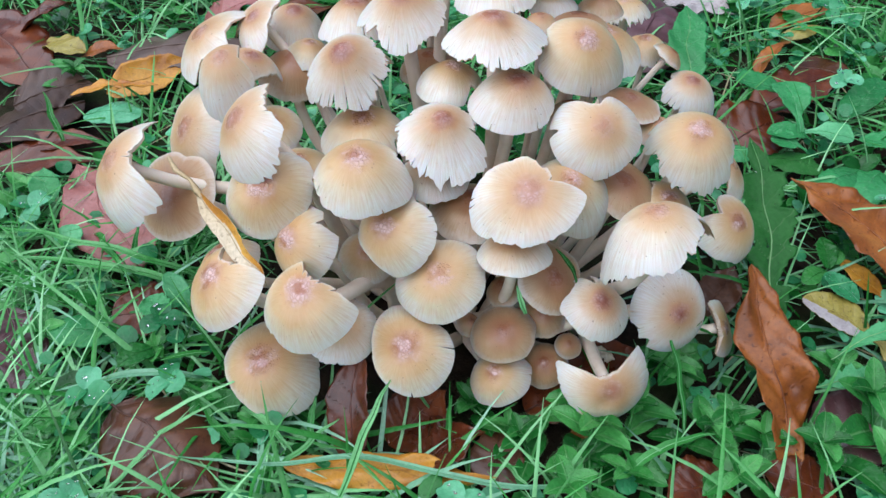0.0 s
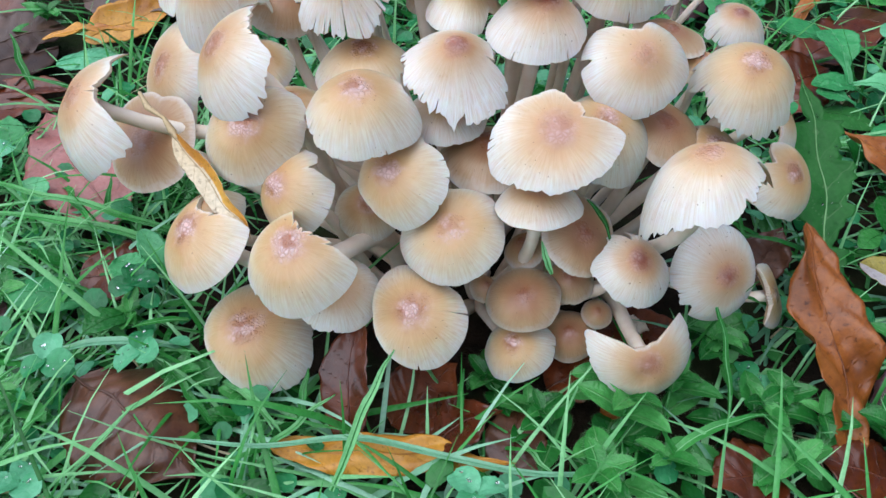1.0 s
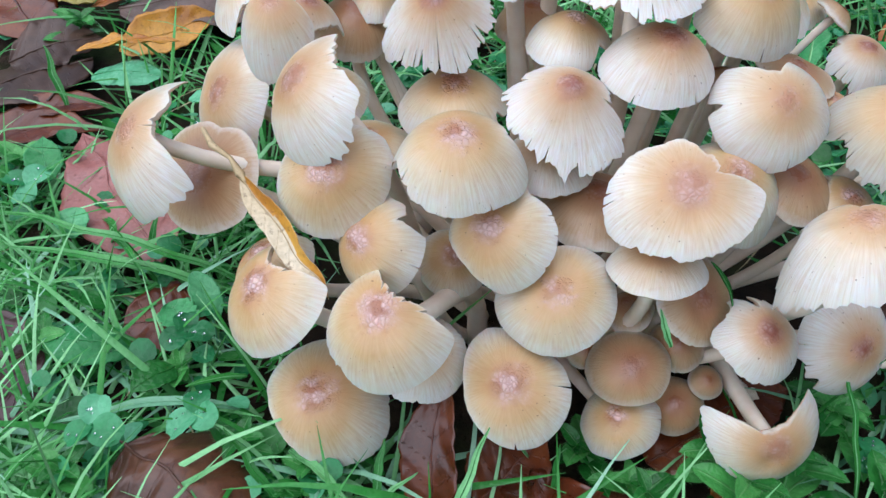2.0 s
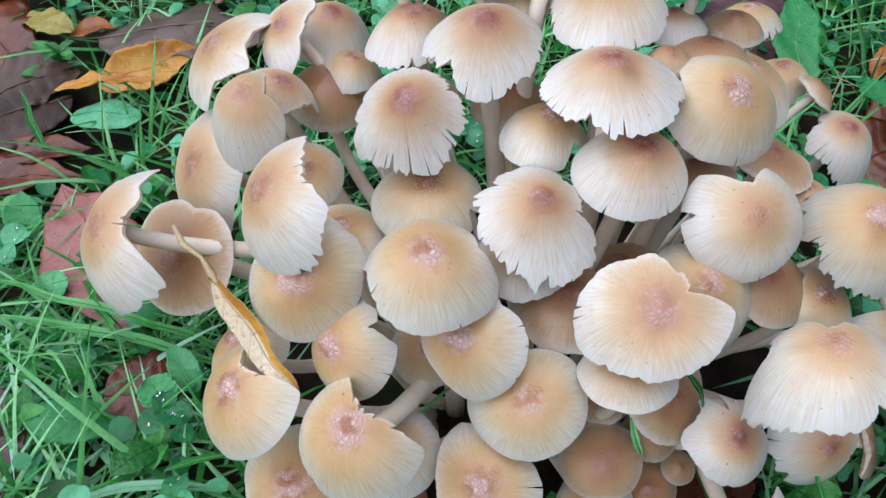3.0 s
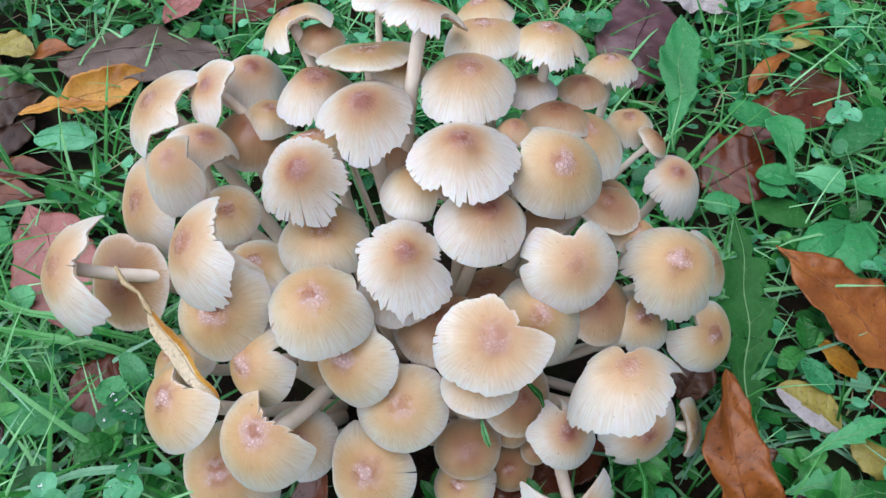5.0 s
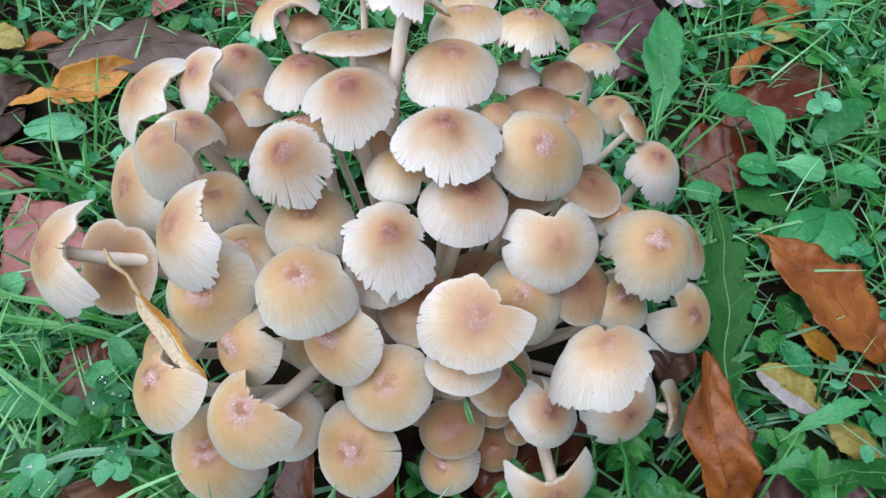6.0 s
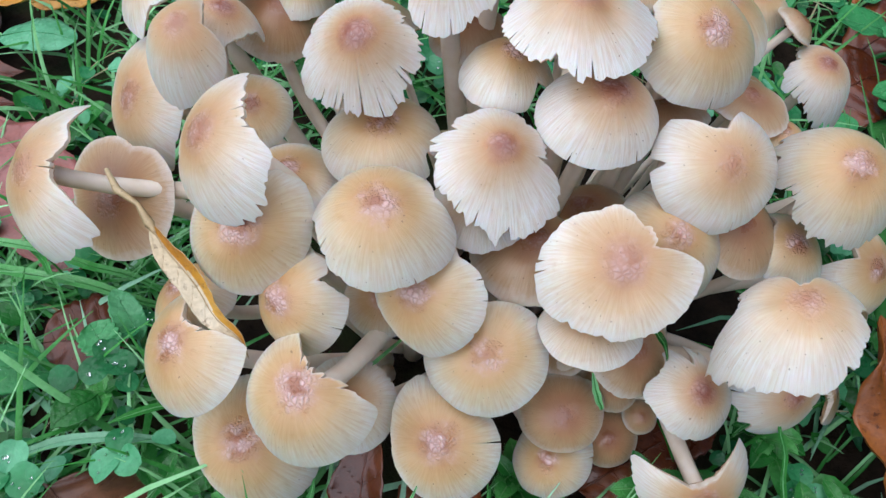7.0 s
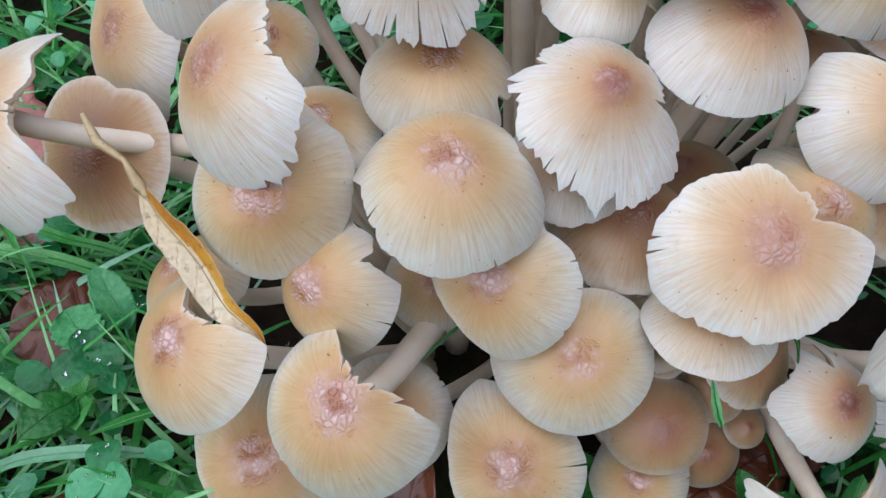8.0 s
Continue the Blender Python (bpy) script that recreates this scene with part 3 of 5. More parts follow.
leaf("beech_leaf", (-0.2019, 0.4386, 0.0060), (-0.1522, 0.4624, 0.0160), 0.0240, LEAVES["amber"], "folded amber leaf lying on the litter", roll=-35, arch=0.05, cup=0.3, ripple=0.05, seed=4)
leaf("leaf_strip", (-0.2172, 0.4254, 0.0150), (-0.1662, 0.4297, 0.0190), 0.0120, LEAVES["amber"], "narrow curled yellow-brown leaf edge", roll=10, arch=0.05, cup=0.2, ripple=0.2, seed=5)
leaf("oak_leaf", (-0.2124, 0.4792, 0.0080), (-0.1100, 0.4796, 0.0140), 0.0560, LEAVES["grey"], "grey-brown withered leaf behind the cluster", roll=5, arch=0.04, cup=-0.15, ripple=0.08, seed=6)
leaf("beech_leaf", (-0.2497, 0.4557, 0.0020), (-0.3155, 0.5399, 0.0060), 0.0500, LEAVES["russet"], "dull brown leaf with a raised edge", roll=0, arch=0.05, cup=0.1, ripple=0.06, seed=7)
leaf("oak_leaf", (-0.2134, 0.4315, 0.0060), (-0.2703, 0.3951, 0.0040), 0.0550, LEAVES["umber"], "large grey-brown flattened leaf", roll=-10, arch=0.03, cup=-0.1, ripple=0.06, seed=8)
leaf("beech_leaf", (-0.2796, 0.5064, 0.0080), (-0.2442, 0.5406, 0.0120), 0.0220, LEAVES["russet"], "brown leaf curled over at the edge", roll=15, arch=0.1, cup=0.3, ripple=0.1, seed=9)
leaf("beech_leaf", (-0.2540, 0.3697, 0.0040), (-0.1902, 0.3746, 0.0060), 0.0260, LEAVES["russet"], "red-brown leaf with a paler rolled edge", roll=0, arch=0.04, cup=0.2, ripple=0.1, seed=10)
leaf("beech_leaf", (-0.1332, 0.2072, 0.0120), (-0.0854, 0.1743, 0.0030), 0.0480, LEAVES["dark"], "dark brown wet beech leaf lying flat", roll=0, arch=0.12, cup=-0.4, ripple=0.14, seed=11, stalk=0.012)
leaf("beech_leaf", (-0.1976, 0.2663, 0.0060), (-0.1725, 0.2143, 0.0040), 0.0240, LEAVES["plum"], "plum-brown wet leaf in the grass", roll=10, arch=0.06, cup=0.15, ripple=0.06, seed=12)
leaf("beech_leaf", (-0.1210, 0.2660, 0.0060), (-0.1500, 0.2600, 0.0060), 0.0330, LEAVES["russet"], "small russet leaf pressed under grass", roll=0, arch=0.05, cup=0.1, ripple=0.05, seed=13, shape=outline_oval)
leaf("beech_leaf", (-0.0353, 0.1848, 0.0020), (-0.0326, 0.2243, 0.0340), 0.0200, LEAVES["russet"], "dark russet leaf standing under the caps", roll=25, arch=0.08, cup=0.3, ripple=0.08, seed=14)
leaf("beech_leaf", (-0.0108, 0.1824, 0.0040), (0.0164, 0.1960, 0.0120), 0.0280, LEAVES["russet"], "reddish brown wet leaf with clear veins", roll=20, arch=0.1, cup=0.2, ripple=0.12, seed=15)
leaf("beech_leaf", (-0.0617, 0.1818, 0.0100), (0.0205, 0.1751, 0.0100), 0.0150, LEAVES["amber"], "wet yellow leaf lying in the grass", roll=-10, arch=0.03, cup=-0.2, ripple=0.22, seed=16)
leaf("beech_leaf", (-0.0215, 0.1965, 0.0000), (0.0013, 0.2157, 0.0120), 0.0300, LEAVES["russet"], "dark brown leaf under the cluster", roll=0, arch=0.05, cup=0.1, ripple=0.06, seed=17)
leaf("beech_leaf", (0.0209, 0.1737, 0.0000), (0.0221, 0.2061, 0.0040), 0.0220, LEAVES["dark"], "dark leaf pressed into the litter", roll=0, arch=0.05, cup=0.1, ripple=0.06, seed=18)
leaf("beech_leaf", (0.1495, 0.1715, 0.0040), (0.1218, 0.1825, 0.0060), 0.0240, LEAVES["russet"], "reddish brown leaf among the stalks", roll=0, arch=0.05, cup=0.1, ripple=0.06, seed=19)
leaf("beech_leaf", (0.1488, 0.1953, 0.0020), (0.1959, 0.2132, 0.0040), 0.0360, LEAVES["plum"], "dark plum-brown wet leaf", roll=0, arch=0.05, cup=0.1, ripple=0.06, seed=20)
leaf("leaf_fragment", (0.1870, 0.2460, 0.0100), (0.1610, 0.2640, 0.0160), 0.0200, LEAVES["yellow"], "yellowed leaf piece bleached white at its end", roll=0, arch=0.06, cup=0.15, ripple=0.08, seed=21, shape=outline_oval, trim=LEAVES["bleached"])
leaf("beech_leaf", (0.1537, 0.3899, 0.0020), (0.1965, 0.4099, 0.0100), 0.0440, LEAVES["russet"], "dark russet leaf beneath the rosette leaves", roll=-10, arch=0.06, cup=0.2, ripple=0.06, seed=22)
leaf("beech_leaf", (0.1222, 0.4633, 0.0060), (0.1477, 0.5539, 0.0120), 0.0500, LEAVES["plum"], "plum-coloured shiny beech leaf behind the cluster", roll=0, arch=0.08, cup=-0.2, ripple=0.06, seed=23)
leaf("beech_leaf", (0.1946, 0.4610, 0.0040), (0.2245, 0.4933, 0.0120), 0.0140, LEAVES["orange"], "orange leaf curled on its side", roll=30, arch=0.1, cup=0.3, ripple=0.08, seed=24)
leaf("leaf_fragment", (0.2186, 0.4979, 0.0080), (0.2494, 0.5136, 0.0100), 0.0140, LEAVES["yellow"], "small yellow leaf on the far litter", roll=0, arch=0.08, cup=-0.2, ripple=0.05, seed=25, shape=outline_oval)
leaf("beech_leaf", (-0.1583, 0.5145, 0.0080), (-0.1223, 0.5299, 0.0200), 0.0260, LEAVES["pink"], "orange-red leaf standing behind the cluster", roll=0, arch=0.1, cup=0.2, ripple=0.1, seed=26)
leaf("beech_leaf", (-0.1219, 0.5205, 0.0040), (-0.0748, 0.5445, 0.0080), 0.0300, LEAVES["russet"], "red-brown leaf behind the cluster", roll=0, arch=0.06, cup=0.1, ripple=0.06, seed=27)
leaf("leaf_fragment", (-0.2319, 0.4837, 0.0040), (-0.2036, 0.4849, 0.0100), 0.0160, LEAVES["orange"], "small orange leaf piece on the litter", roll=0, arch=0.1, cup=0.2, ripple=0.1, seed=28)
leaf("leaf_fragment", (-0.2568, 0.4936, 0.0080), (-0.2269, 0.4794, 0.0100), 0.0200, LEAVES["yellow"], "pale green spotted leaf piece", roll=0, arch=0.1, cup=0.1, ripple=0.1, seed=29, shape=outline_oval)
leaf("beech_leaf", (-0.2383, 0.3860, 0.0040), (-0.1928, 0.3951, 0.0060), 0.0200, LEAVES["russet"], "brown leaf at the edge of the lawn", roll=0, arch=0.05, cup=0.2, ripple=0.1, seed=30)
leaf("leaf_fragment", (0.1536, 0.5561, 0.0040), (0.1974, 0.5295, 0.0100), 0.0300, LEAVES["bleached"], "pale bleached leaf far behind", roll=0, arch=0.05, cup=0.2, ripple=0.2, seed=31)
leaf("beech_leaf", (0.2190, 0.4772, 0.0020), (0.2585, 0.4568, 0.0040), 0.0300, LEAVES["dark"], "dark brown leaf in the far litter", roll=0, arch=0.05, cup=0.1, ripple=0.06, seed=32)
leaf("beech_leaf", (0.2199, 0.5237, 0.0020), (0.2681, 0.5396, 0.0080), 0.0220, LEAVES["orange"], "russet leaf in the far litter", roll=0, arch=0.08, cup=0.2, ripple=0.06, seed=33)
leaf("beech_leaf", (-0.2578, 0.4334, 0.0020), (-0.2145, 0.4529, 0.0060), 0.0500, LEAVES["umber"], "brown wet leaf under the grass", roll=0, arch=0.05, cup=0.1, ripple=0.06, seed=34)
leaf("beech_leaf", (0.1108, 0.1793, 0.0030), (0.0845, 0.1703, 0.0060), 0.0260, LEAVES["russet"], "wet brown leaf half hidden under the weeds", roll=0, arch=0.05, cup=0.1, ripple=0.06, seed=37)
leaf("beech_leaf", (0.0688, 0.1920, 0.0030), (0.0520, 0.2061, 0.0060), 0.0240, LEAVES["orange"], "reddish leaf lying under the chickweed", roll=0, arch=0.05, cup=0.1, ripple=0.06, seed=38)
leaf("beech_leaf", (0.1824, 0.4246, 0.0030), (0.2424, 0.4596, 0.0080), 0.0360, LEAVES["russet"], "glossy russet leaf in the far lawn", roll=0, arch=0.05, cup=0.1, ripple=0.08, seed=39)
leaf("beech_leaf", (0.0343, 0.2124, 0.0010), (0.0717, 0.2322, 0.0060), 0.0300, LEAVES["russet"], "dark leaf under the cluster edge", roll=0, arch=0.05, cup=0.1, ripple=0.06, seed=35)
leaf("beech_leaf", (0.1201, 0.2631, 0.0040), (0.1334, 0.2800, 0.0200), 0.0200, LEAVES["dark"], "dark leaf in shade beside the caps", roll=0, arch=0.05, cup=0.1, ripple=0.06, seed=36)
leaf("dandelion_leaf", (0.1473, 0.2331, 0.0040), (0.1413, 0.3213, 0.0620), 0.0320, DANDELION, "long toothed dark green dandelion leaf with wet drops", category="weed leaf", roll=5, arch=0.03, cup=0.12, ripple=0.04, shape=outline_lance, teeth=0.72, tooth_count=6, veins=9, seed=41, dew=60, rib=RIB, clear=False)
leaf("dandelion_leaf", (0.1410, 0.4122, 0.0080), (0.1530, 0.4965, 0.0340), 0.0260, ROSETTE, "toothed pale green dandelion leaf behind the cluster", category="weed leaf", roll=0, arch=0.04, cup=0.1, ripple=0.04, shape=outline_lance, teeth=0.2, tooth_count=7, seed=42, rib=RIB)
leaf("rosette_leaf", (0.2046, 0.4208, 0.0160), (0.1679, 0.4250, 0.0260), 0.0200, ROSETTE, "round smooth green rosette leaf", category="weed leaf", arch=0.06, cup=0.2, shape=outline_spoon, seed=43)
leaf("rosette_leaf", (0.1964, 0.3880, 0.0160), (0.1954, 0.4226, 0.0260), 0.0210, ROSETTE, "round smooth green rosette leaf", category="weed leaf", arch=0.12, cup=0.2, shape=outline_spoon, seed=44)
leaf("rosette_leaf", (0.1976, 0.3898, 0.0140), (0.2224, 0.3783, 0.0180), 0.0200, ROSETTE, "round smooth green rosette leaf", category="weed leaf", arch=0.1, cup=0.2, shape=outline_spoon, seed=45)
leaf("rosette_leaf", (0.1978, 0.3760, 0.0120), (0.1787, 0.3818, 0.0160), 0.0180, ROSETTE, "round smooth green rosette leaf", category="weed leaf", arch=0.1, cup=0.2, shape=outline_spoon, seed=46)
leaf("rosette_leaf", (0.1469, 0.3687, 0.0160), (0.1651, 0.3667, 0.0180), 0.0160, ROSETTE, "small glossy green round leaf", category="weed leaf", arch=0.08, cup=-0.2, shape=outline_oval, seed=47)
leaf("broad_leaf", (-0.1425, 0.2482, 0.0080), (-0.1738, 0.2484, 0.0120), 0.0190, ROSETTE, "broad pale green leaf pressed in the grass", category="weed leaf", arch=0.08, cup=-0.15, shape=outline_oval, seed=50, dew=10)
leaf("daisy_leaf", (-0.1192, 0.2489, 0.0100), (-0.1313, 0.2620, 0.0180), 0.0150, ROSETTE, "spoon-shaped green leaf over a brown leaf", category="weed leaf", arch=0.1, cup=0.2, shape=outline_spoon, teeth=0.12, seed=51)
leaf("daisy_leaf", (-0.1155, 0.2609, 0.0100), (-0.1245, 0.2737, 0.0220), 0.0110, ROSETTE, "narrow green leaf beside the caps", category="weed leaf", arch=0.1, cup=0.2, shape=outline_oval, seed=52)
leaf("daisy_leaf", (-0.1256, 0.2397, 0.0100), (-0.1364, 0.2255, 0.0140), 0.0140, CHICK, "pointed green leaf in the grass", category="weed leaf", arch=0.08, cup=0.15, shape=outline_beech, seed=53)
leaf("daisy_leaf", (-0.2025, 0.3354, 0.0080), (-0.2085, 0.3539, 0.0180), 0.0160, ROSETTE, "pale green leaf in the grass", category="weed leaf", arch=0.1, cup=0.2, seed=54)
leaf("daisy_leaf", (-0.1809, 0.3004, 0.0100), (-0.1808, 0.3121, 0.0160), 0.0140, ROSETTE, "round green leaf beside the pink leaf", category="weed leaf", arch=0.1, cup=0.2, shape=outline_oval, seed=55)
leaf("broad_leaf", (-0.2080, 0.4152, 0.0080), (-0.1719, 0.4101, 0.0120), 0.0220, CLOVER, "pale blue-green wet leaf in the litter", category="weed leaf", arch=0.06, cup=-0.1, shape=outline_oval, seed=56)
leaf("beech_leaf", (0.2040, 0.2730, 0.0060), (0.1830, 0.2900, 0.0160), 0.0105, LEAVES["amber"], "bright orange leaf lying under the beech leaf", roll=10, arch=0.05, cup=0.2, ripple=0.1, seed=201, stalk=0.014)
leaf("beech_leaf", (0.2090, 0.2240, 0.0060), (0.1870, 0.2440, 0.0100), 0.0165, LEAVES["yellow"], "yellow-brown spotted leaf in the lawn", roll=0, arch=0.05, cup=-0.15, ripple=0.1, seed=202)
leaf("dandelion_leaf", (0.1630, 0.2310, 0.0140), (0.2050, 0.2460, 0.0220), 0.0110, ROSETTE, "narrow toothed light green leaf over the litter", category="weed leaf", roll=0, arch=0.06, cup=0.15, ripple=0.05, shape=outline_lance, teeth=0.35, tooth_count=5, seed=203, rib=RIB)
leaf("dandelion_leaf", (0.1530, 0.2170, 0.0120), (0.1830, 0.2200, 0.0160), 0.0160, ROSETTE, "toothed bright green leaf with a pale rib", category="weed leaf", roll=0, arch=0.05, cup=0.1, ripple=0.04, shape=outline_lance, teeth=0.4, tooth_count=5, seed=204, rib=RIB)
leaf("broad_leaf", (0.2290, 0.2130, 0.0080), (0.1780, 0.2190, 0.0140), 0.0144, DANDELION, "long smooth dark green leaf in the lawn", category="weed leaf", arch=0.05, cup=-0.1, ripple=0.03, shape=outline_beech, seed=205, rib=RIB)
leaf("round_leaf", (0.1850, 0.2610, 0.0160), (0.1730, 0.2750, 0.0200), 0.0130, CLOVER, "round pale green leaf beaded with water", category="weed leaf", arch=0.05, cup=0.1, shape=outline_oval, teeth=0.1, seed=206, dew=40)
leaf("round_leaf", (0.1800, 0.2840, 0.0140), (0.1780, 0.2970, 0.0220), 0.0112, CHICK, "small dark green lobed leaf", category="weed leaf", arch=0.08, cup=0.15, shape=outline_oval, teeth=0.15, seed=207)
leaf("round_leaf", (0.1790, 0.2850, 0.0120), (0.1650, 0.2740, 0.0140), 0.0115, CHICK, "small dark green lobed leaf", category="weed leaf", arch=0.08, cup=0.15, shape=outline_oval, teeth=0.15, seed=208)
leaf("round_leaf", (0.1810, 0.2870, 0.0140), (0.1870, 0.2910, 0.0180), 0.0090, CHICK, "small dark green lobed leaf", category="weed leaf", arch=0.08, cup=0.15, shape=outline_oval, teeth=0.15, seed=209)
leaf("rosette_leaf", (0.2080, 0.3840, 0.0100), (0.1780, 0.3880, 0.0160), 0.0156, ROSETTE, "round smooth green rosette leaf", category="weed leaf", arch=0.12, cup=0.2, shape=outline_spoon, seed=210)
leaf("rosette_leaf", (0.2050, 0.3900, 0.0100), (0.2210, 0.3800, 0.0140), 0.0138, ROSETTE, "round smooth green rosette leaf", category="weed leaf", arch=0.12, cup=0.2, shape=outline_spoon, seed=211)
leaf("broad_leaf", (0.2260, 0.3640, 0.0080), (0.1880, 0.3340, 0.0160), 0.0186, ROSETTE, "broad light green leaf in the lawn", category="weed leaf", arch=0.08, cup=-0.15, shape=outline_oval, seed=212)
leaf("broad_leaf", (0.2340, 0.3640, 0.0080), (0.2030, 0.3230, 0.0140), 0.0210, ROSETTE, "broad light green leaf in the lawn", category="weed leaf", arch=0.08, cup=-0.15, shape=outline_oval, seed=213)
leaf("broad_leaf", (0.2270, 0.4070, 0.0100), (0.2600, 0.4360, 0.0180), 0.0186, ROSETTE, "broad light green leaf in the lawn", category="weed leaf", arch=0.08, cup=0.15, shape=outline_oval, seed=214)
leaf("broad_leaf", (0.2330, 0.3920, 0.0080), (0.2540, 0.3770, 0.0120), 0.0182, ROSETTE, "broad light green leaf in the lawn", category="weed leaf", arch=0.08, cup=0.15, shape=outline_oval, seed=215)
leaf("broad_leaf", (0.1760, 0.3750, 0.0080), (0.2030, 0.3610, 0.0100), 0.0196, DANDELION, "dark smooth leaf under the rosette", category="weed leaf", arch=0.08, cup=-0.1, shape=outline_oval, seed=216)
leaf("beech_leaf", (0.1660, 0.2120, 0.0040), (0.2060, 0.2160, 0.0080), 0.0200, LEAVES["plum"], "dark plum-brown wet leaf under the weeds", roll=0, arch=0.04, cup=-0.1, ripple=0.08, seed=217)
leaf("beech_leaf", (0.1370, 0.2320, 0.0040), (0.1590, 0.2370, 0.0080), 0.0125, LEAVES["dark"], "dark brown leaf in shade", roll=0, arch=0.04, cup=-0.1, ripple=0.08, seed=218)
leaf("beech_leaf", (0.2230, 0.2680, 0.0060), (0.2020, 0.2570, 0.0100), 0.0115, LEAVES["russet"], "russet leaf in the lawn", roll=0, arch=0.06, cup=0.2, ripple=0.1, seed=219)
leaf("cap_fragment", (0.0313, 0.2320, 0.0555), (0.0362, 0.2300, 0.0555), 0.0065, FLESH, "pale flake of mushroom flesh lying on a cap", category="mushroom piece", arch=0.1, cup=0.2, ripple=0.2, shape=outline_oval, teeth=0.3, tooth_count=4, seed=71, clear=False)
leaf("cap_fragment", (0.0506, 0.2350, 0.0470), (0.0563, 0.2326, 0.0440), 0.0060, FLESH, "torn white scrap of gill caught between caps", category="mushroom piece", arch=0.1, cup=0.2, ripple=0.3, shape=outline_ragged, teeth=0.5, tooth_count=4, seed=72, clear=False)
leaf("cap_fragment", (0.0621, 0.2371, 0.0120), (0.0729, 0.2315, 0.0120), 0.0100, FLESH, "pale broken piece of stem on the leaves", category="mushroom piece", arch=0.2, cup=-0.5, ripple=0.2, shape=outline_ragged, teeth=0.3, tooth_count=5, seed=73, clear=False)
leaf("beech_leaf", (0.0561, 0.2293, 0.0040), (0.0850, 0.2375, 0.0100), 0.0260, LEAVES["russet"], "wet reddish brown leaf under the small caps", roll=0, arch=0.06, cup=0.1, ripple=0.1, seed=74)
leaf("dead_leaf", (-0.0950, 0.2570, 0.0830), (-0.0670, 0.2270, 0.0620), 0.0092, LEAVES["straw"], "dry cream and yellow leaf lying across the caps", roll=-42, arch=0.02, cup=0.40, ripple=0.05, seed=61, stalk=0.022, trim=LEAVES["amber"], rib=LEAVES["old_straw"], stalk_thick=0.0012, clear=False)
leaf("grass_blade", (0.0537, 0.1687, 0.0120), (-0.0987, 0.1821, 0.0200), 0.0026, PALE_GRASS, "single long green grass blade", category="grass", roll=0, arch=0.01, cup=0.3, ripple=0, shape=outline_blade, seed=183, group="single grass blades", clear=False)
leaf("grass_blade", (-0.0359, 0.1541, 0.0300), (-0.0199, 0.1994, 0.0400), 0.0030, GRASS, "single long green grass blade", category="grass", roll=0, arch=0.08, cup=0.3, ripple=0, shape=outline_blade, seed=186, group="single grass blades", clear=False)
leaf("grass_blade", (-0.1271, 0.1707, 0.0050), (-0.1052, 0.1922, 0.0200), 0.0020, GRASS, "single long green grass blade", category="grass", roll=0, arch=0.06, cup=0.3, ripple=0, shape=outline_blade, seed=189, group="single grass blades", clear=False)
leaf("grass_blade", (-0.0843, 0.1939, 0.0040), (-0.1013, 0.2096, 0.0200), 0.0030, GRASS, "single long green grass blade", category="grass", roll=0, arch=0.06, cup=0.3, ripple=0, shape=outline_blade, seed=192, group="single grass blades", clear=False)
leaf("grass_blade", (-0.1016, 0.2771, 0.0040), (-0.2154, 0.3065, 0.0200), 0.0035, GRASS, "single long green grass blade", category="grass", roll=0, arch=0.08, cup=0.3, ripple=0, shape=outline_blade, seed=195, group="single grass blades", clear=False)
leaf("grass_blade", (0.0971, 0.1980, 0.0060), (0.0888, 0.2243, 0.0450), 0.0022, GRASS, "single long green grass blade", category="grass", roll=0, arch=0.02, cup=0.3, ripple=0, shape=outline_blade, seed=198, group="single grass blades", clear=False)
leaf("grass_blade", (0.0648, 0.1763, 0.0080), (0.1054, 0.1925, 0.0160), 0.0038, GRASS, "single long green grass blade", category="grass", roll=0, arch=0.12, cup=0.3, ripple=0, shape=outline_blade, seed=201, group="single grass blades", clear=False)
leaf("grass_blade", (-0.2109, 0.3872, 0.0100), (-0.2222, 0.4056, 0.0300), 0.0036, GRASS, "single long green grass blade", category="grass", roll=0, arch=0.06, cup=0.3, ripple=0, shape=outline_blade, seed=204, group="single grass blades", clear=False)
leaf("grass_blade", (-0.1091, 0.2753, 0.0080), (-0.1994, 0.2894, 0.0160), 0.0045, GRASS, "single long green grass blade", category="grass", roll=0, arch=0.05, cup=0.3, ripple=0, shape=outline_blade, seed=207, group="single grass blades", clear=False)
leaf("grass_blade", (-0.0979, 0.2269, 0.0080), (-0.1581, 0.2142, 0.0140), 0.0038, PALE_GRASS, "single long green grass blade", category="grass", roll=0, arch=0.06, cup=0.3, ripple=0, shape=outline_blade, seed=210, group="single grass blades", clear=False)
leaf("grass_blade", (-0.1005, 0.2371, 0.0100), (-0.1171, 0.2261, 0.0180), 0.0030, GRASS, "single long green grass blade", category="grass", roll=0, arch=0.05, cup=0.3, ripple=0, shape=outline_blade, seed=213, group="single grass blades", clear=False)
leaf("grass_blade", (0.0304, 0.2143, 0.0600), (0.0271, 0.2214, 0.0680), 0.0022, GRASS, "cut piece of grass stuck between the caps", category="grass", roll=0, arch=0.02, cup=0.3, ripple=0, shape=outline_blade, seed=216, group="single grass blades", clear=False)
leaf("grass_blade", (0.0516, 0.2307, 0.0600), (0.0425, 0.2339, 0.0750), 0.0030, GRASS, "cut piece of grass stuck between the caps", category="grass", roll=0, arch=0.05, cup=0.3, ripple=0, shape=outline_blade, seed=219, group="single grass blades", clear=False)
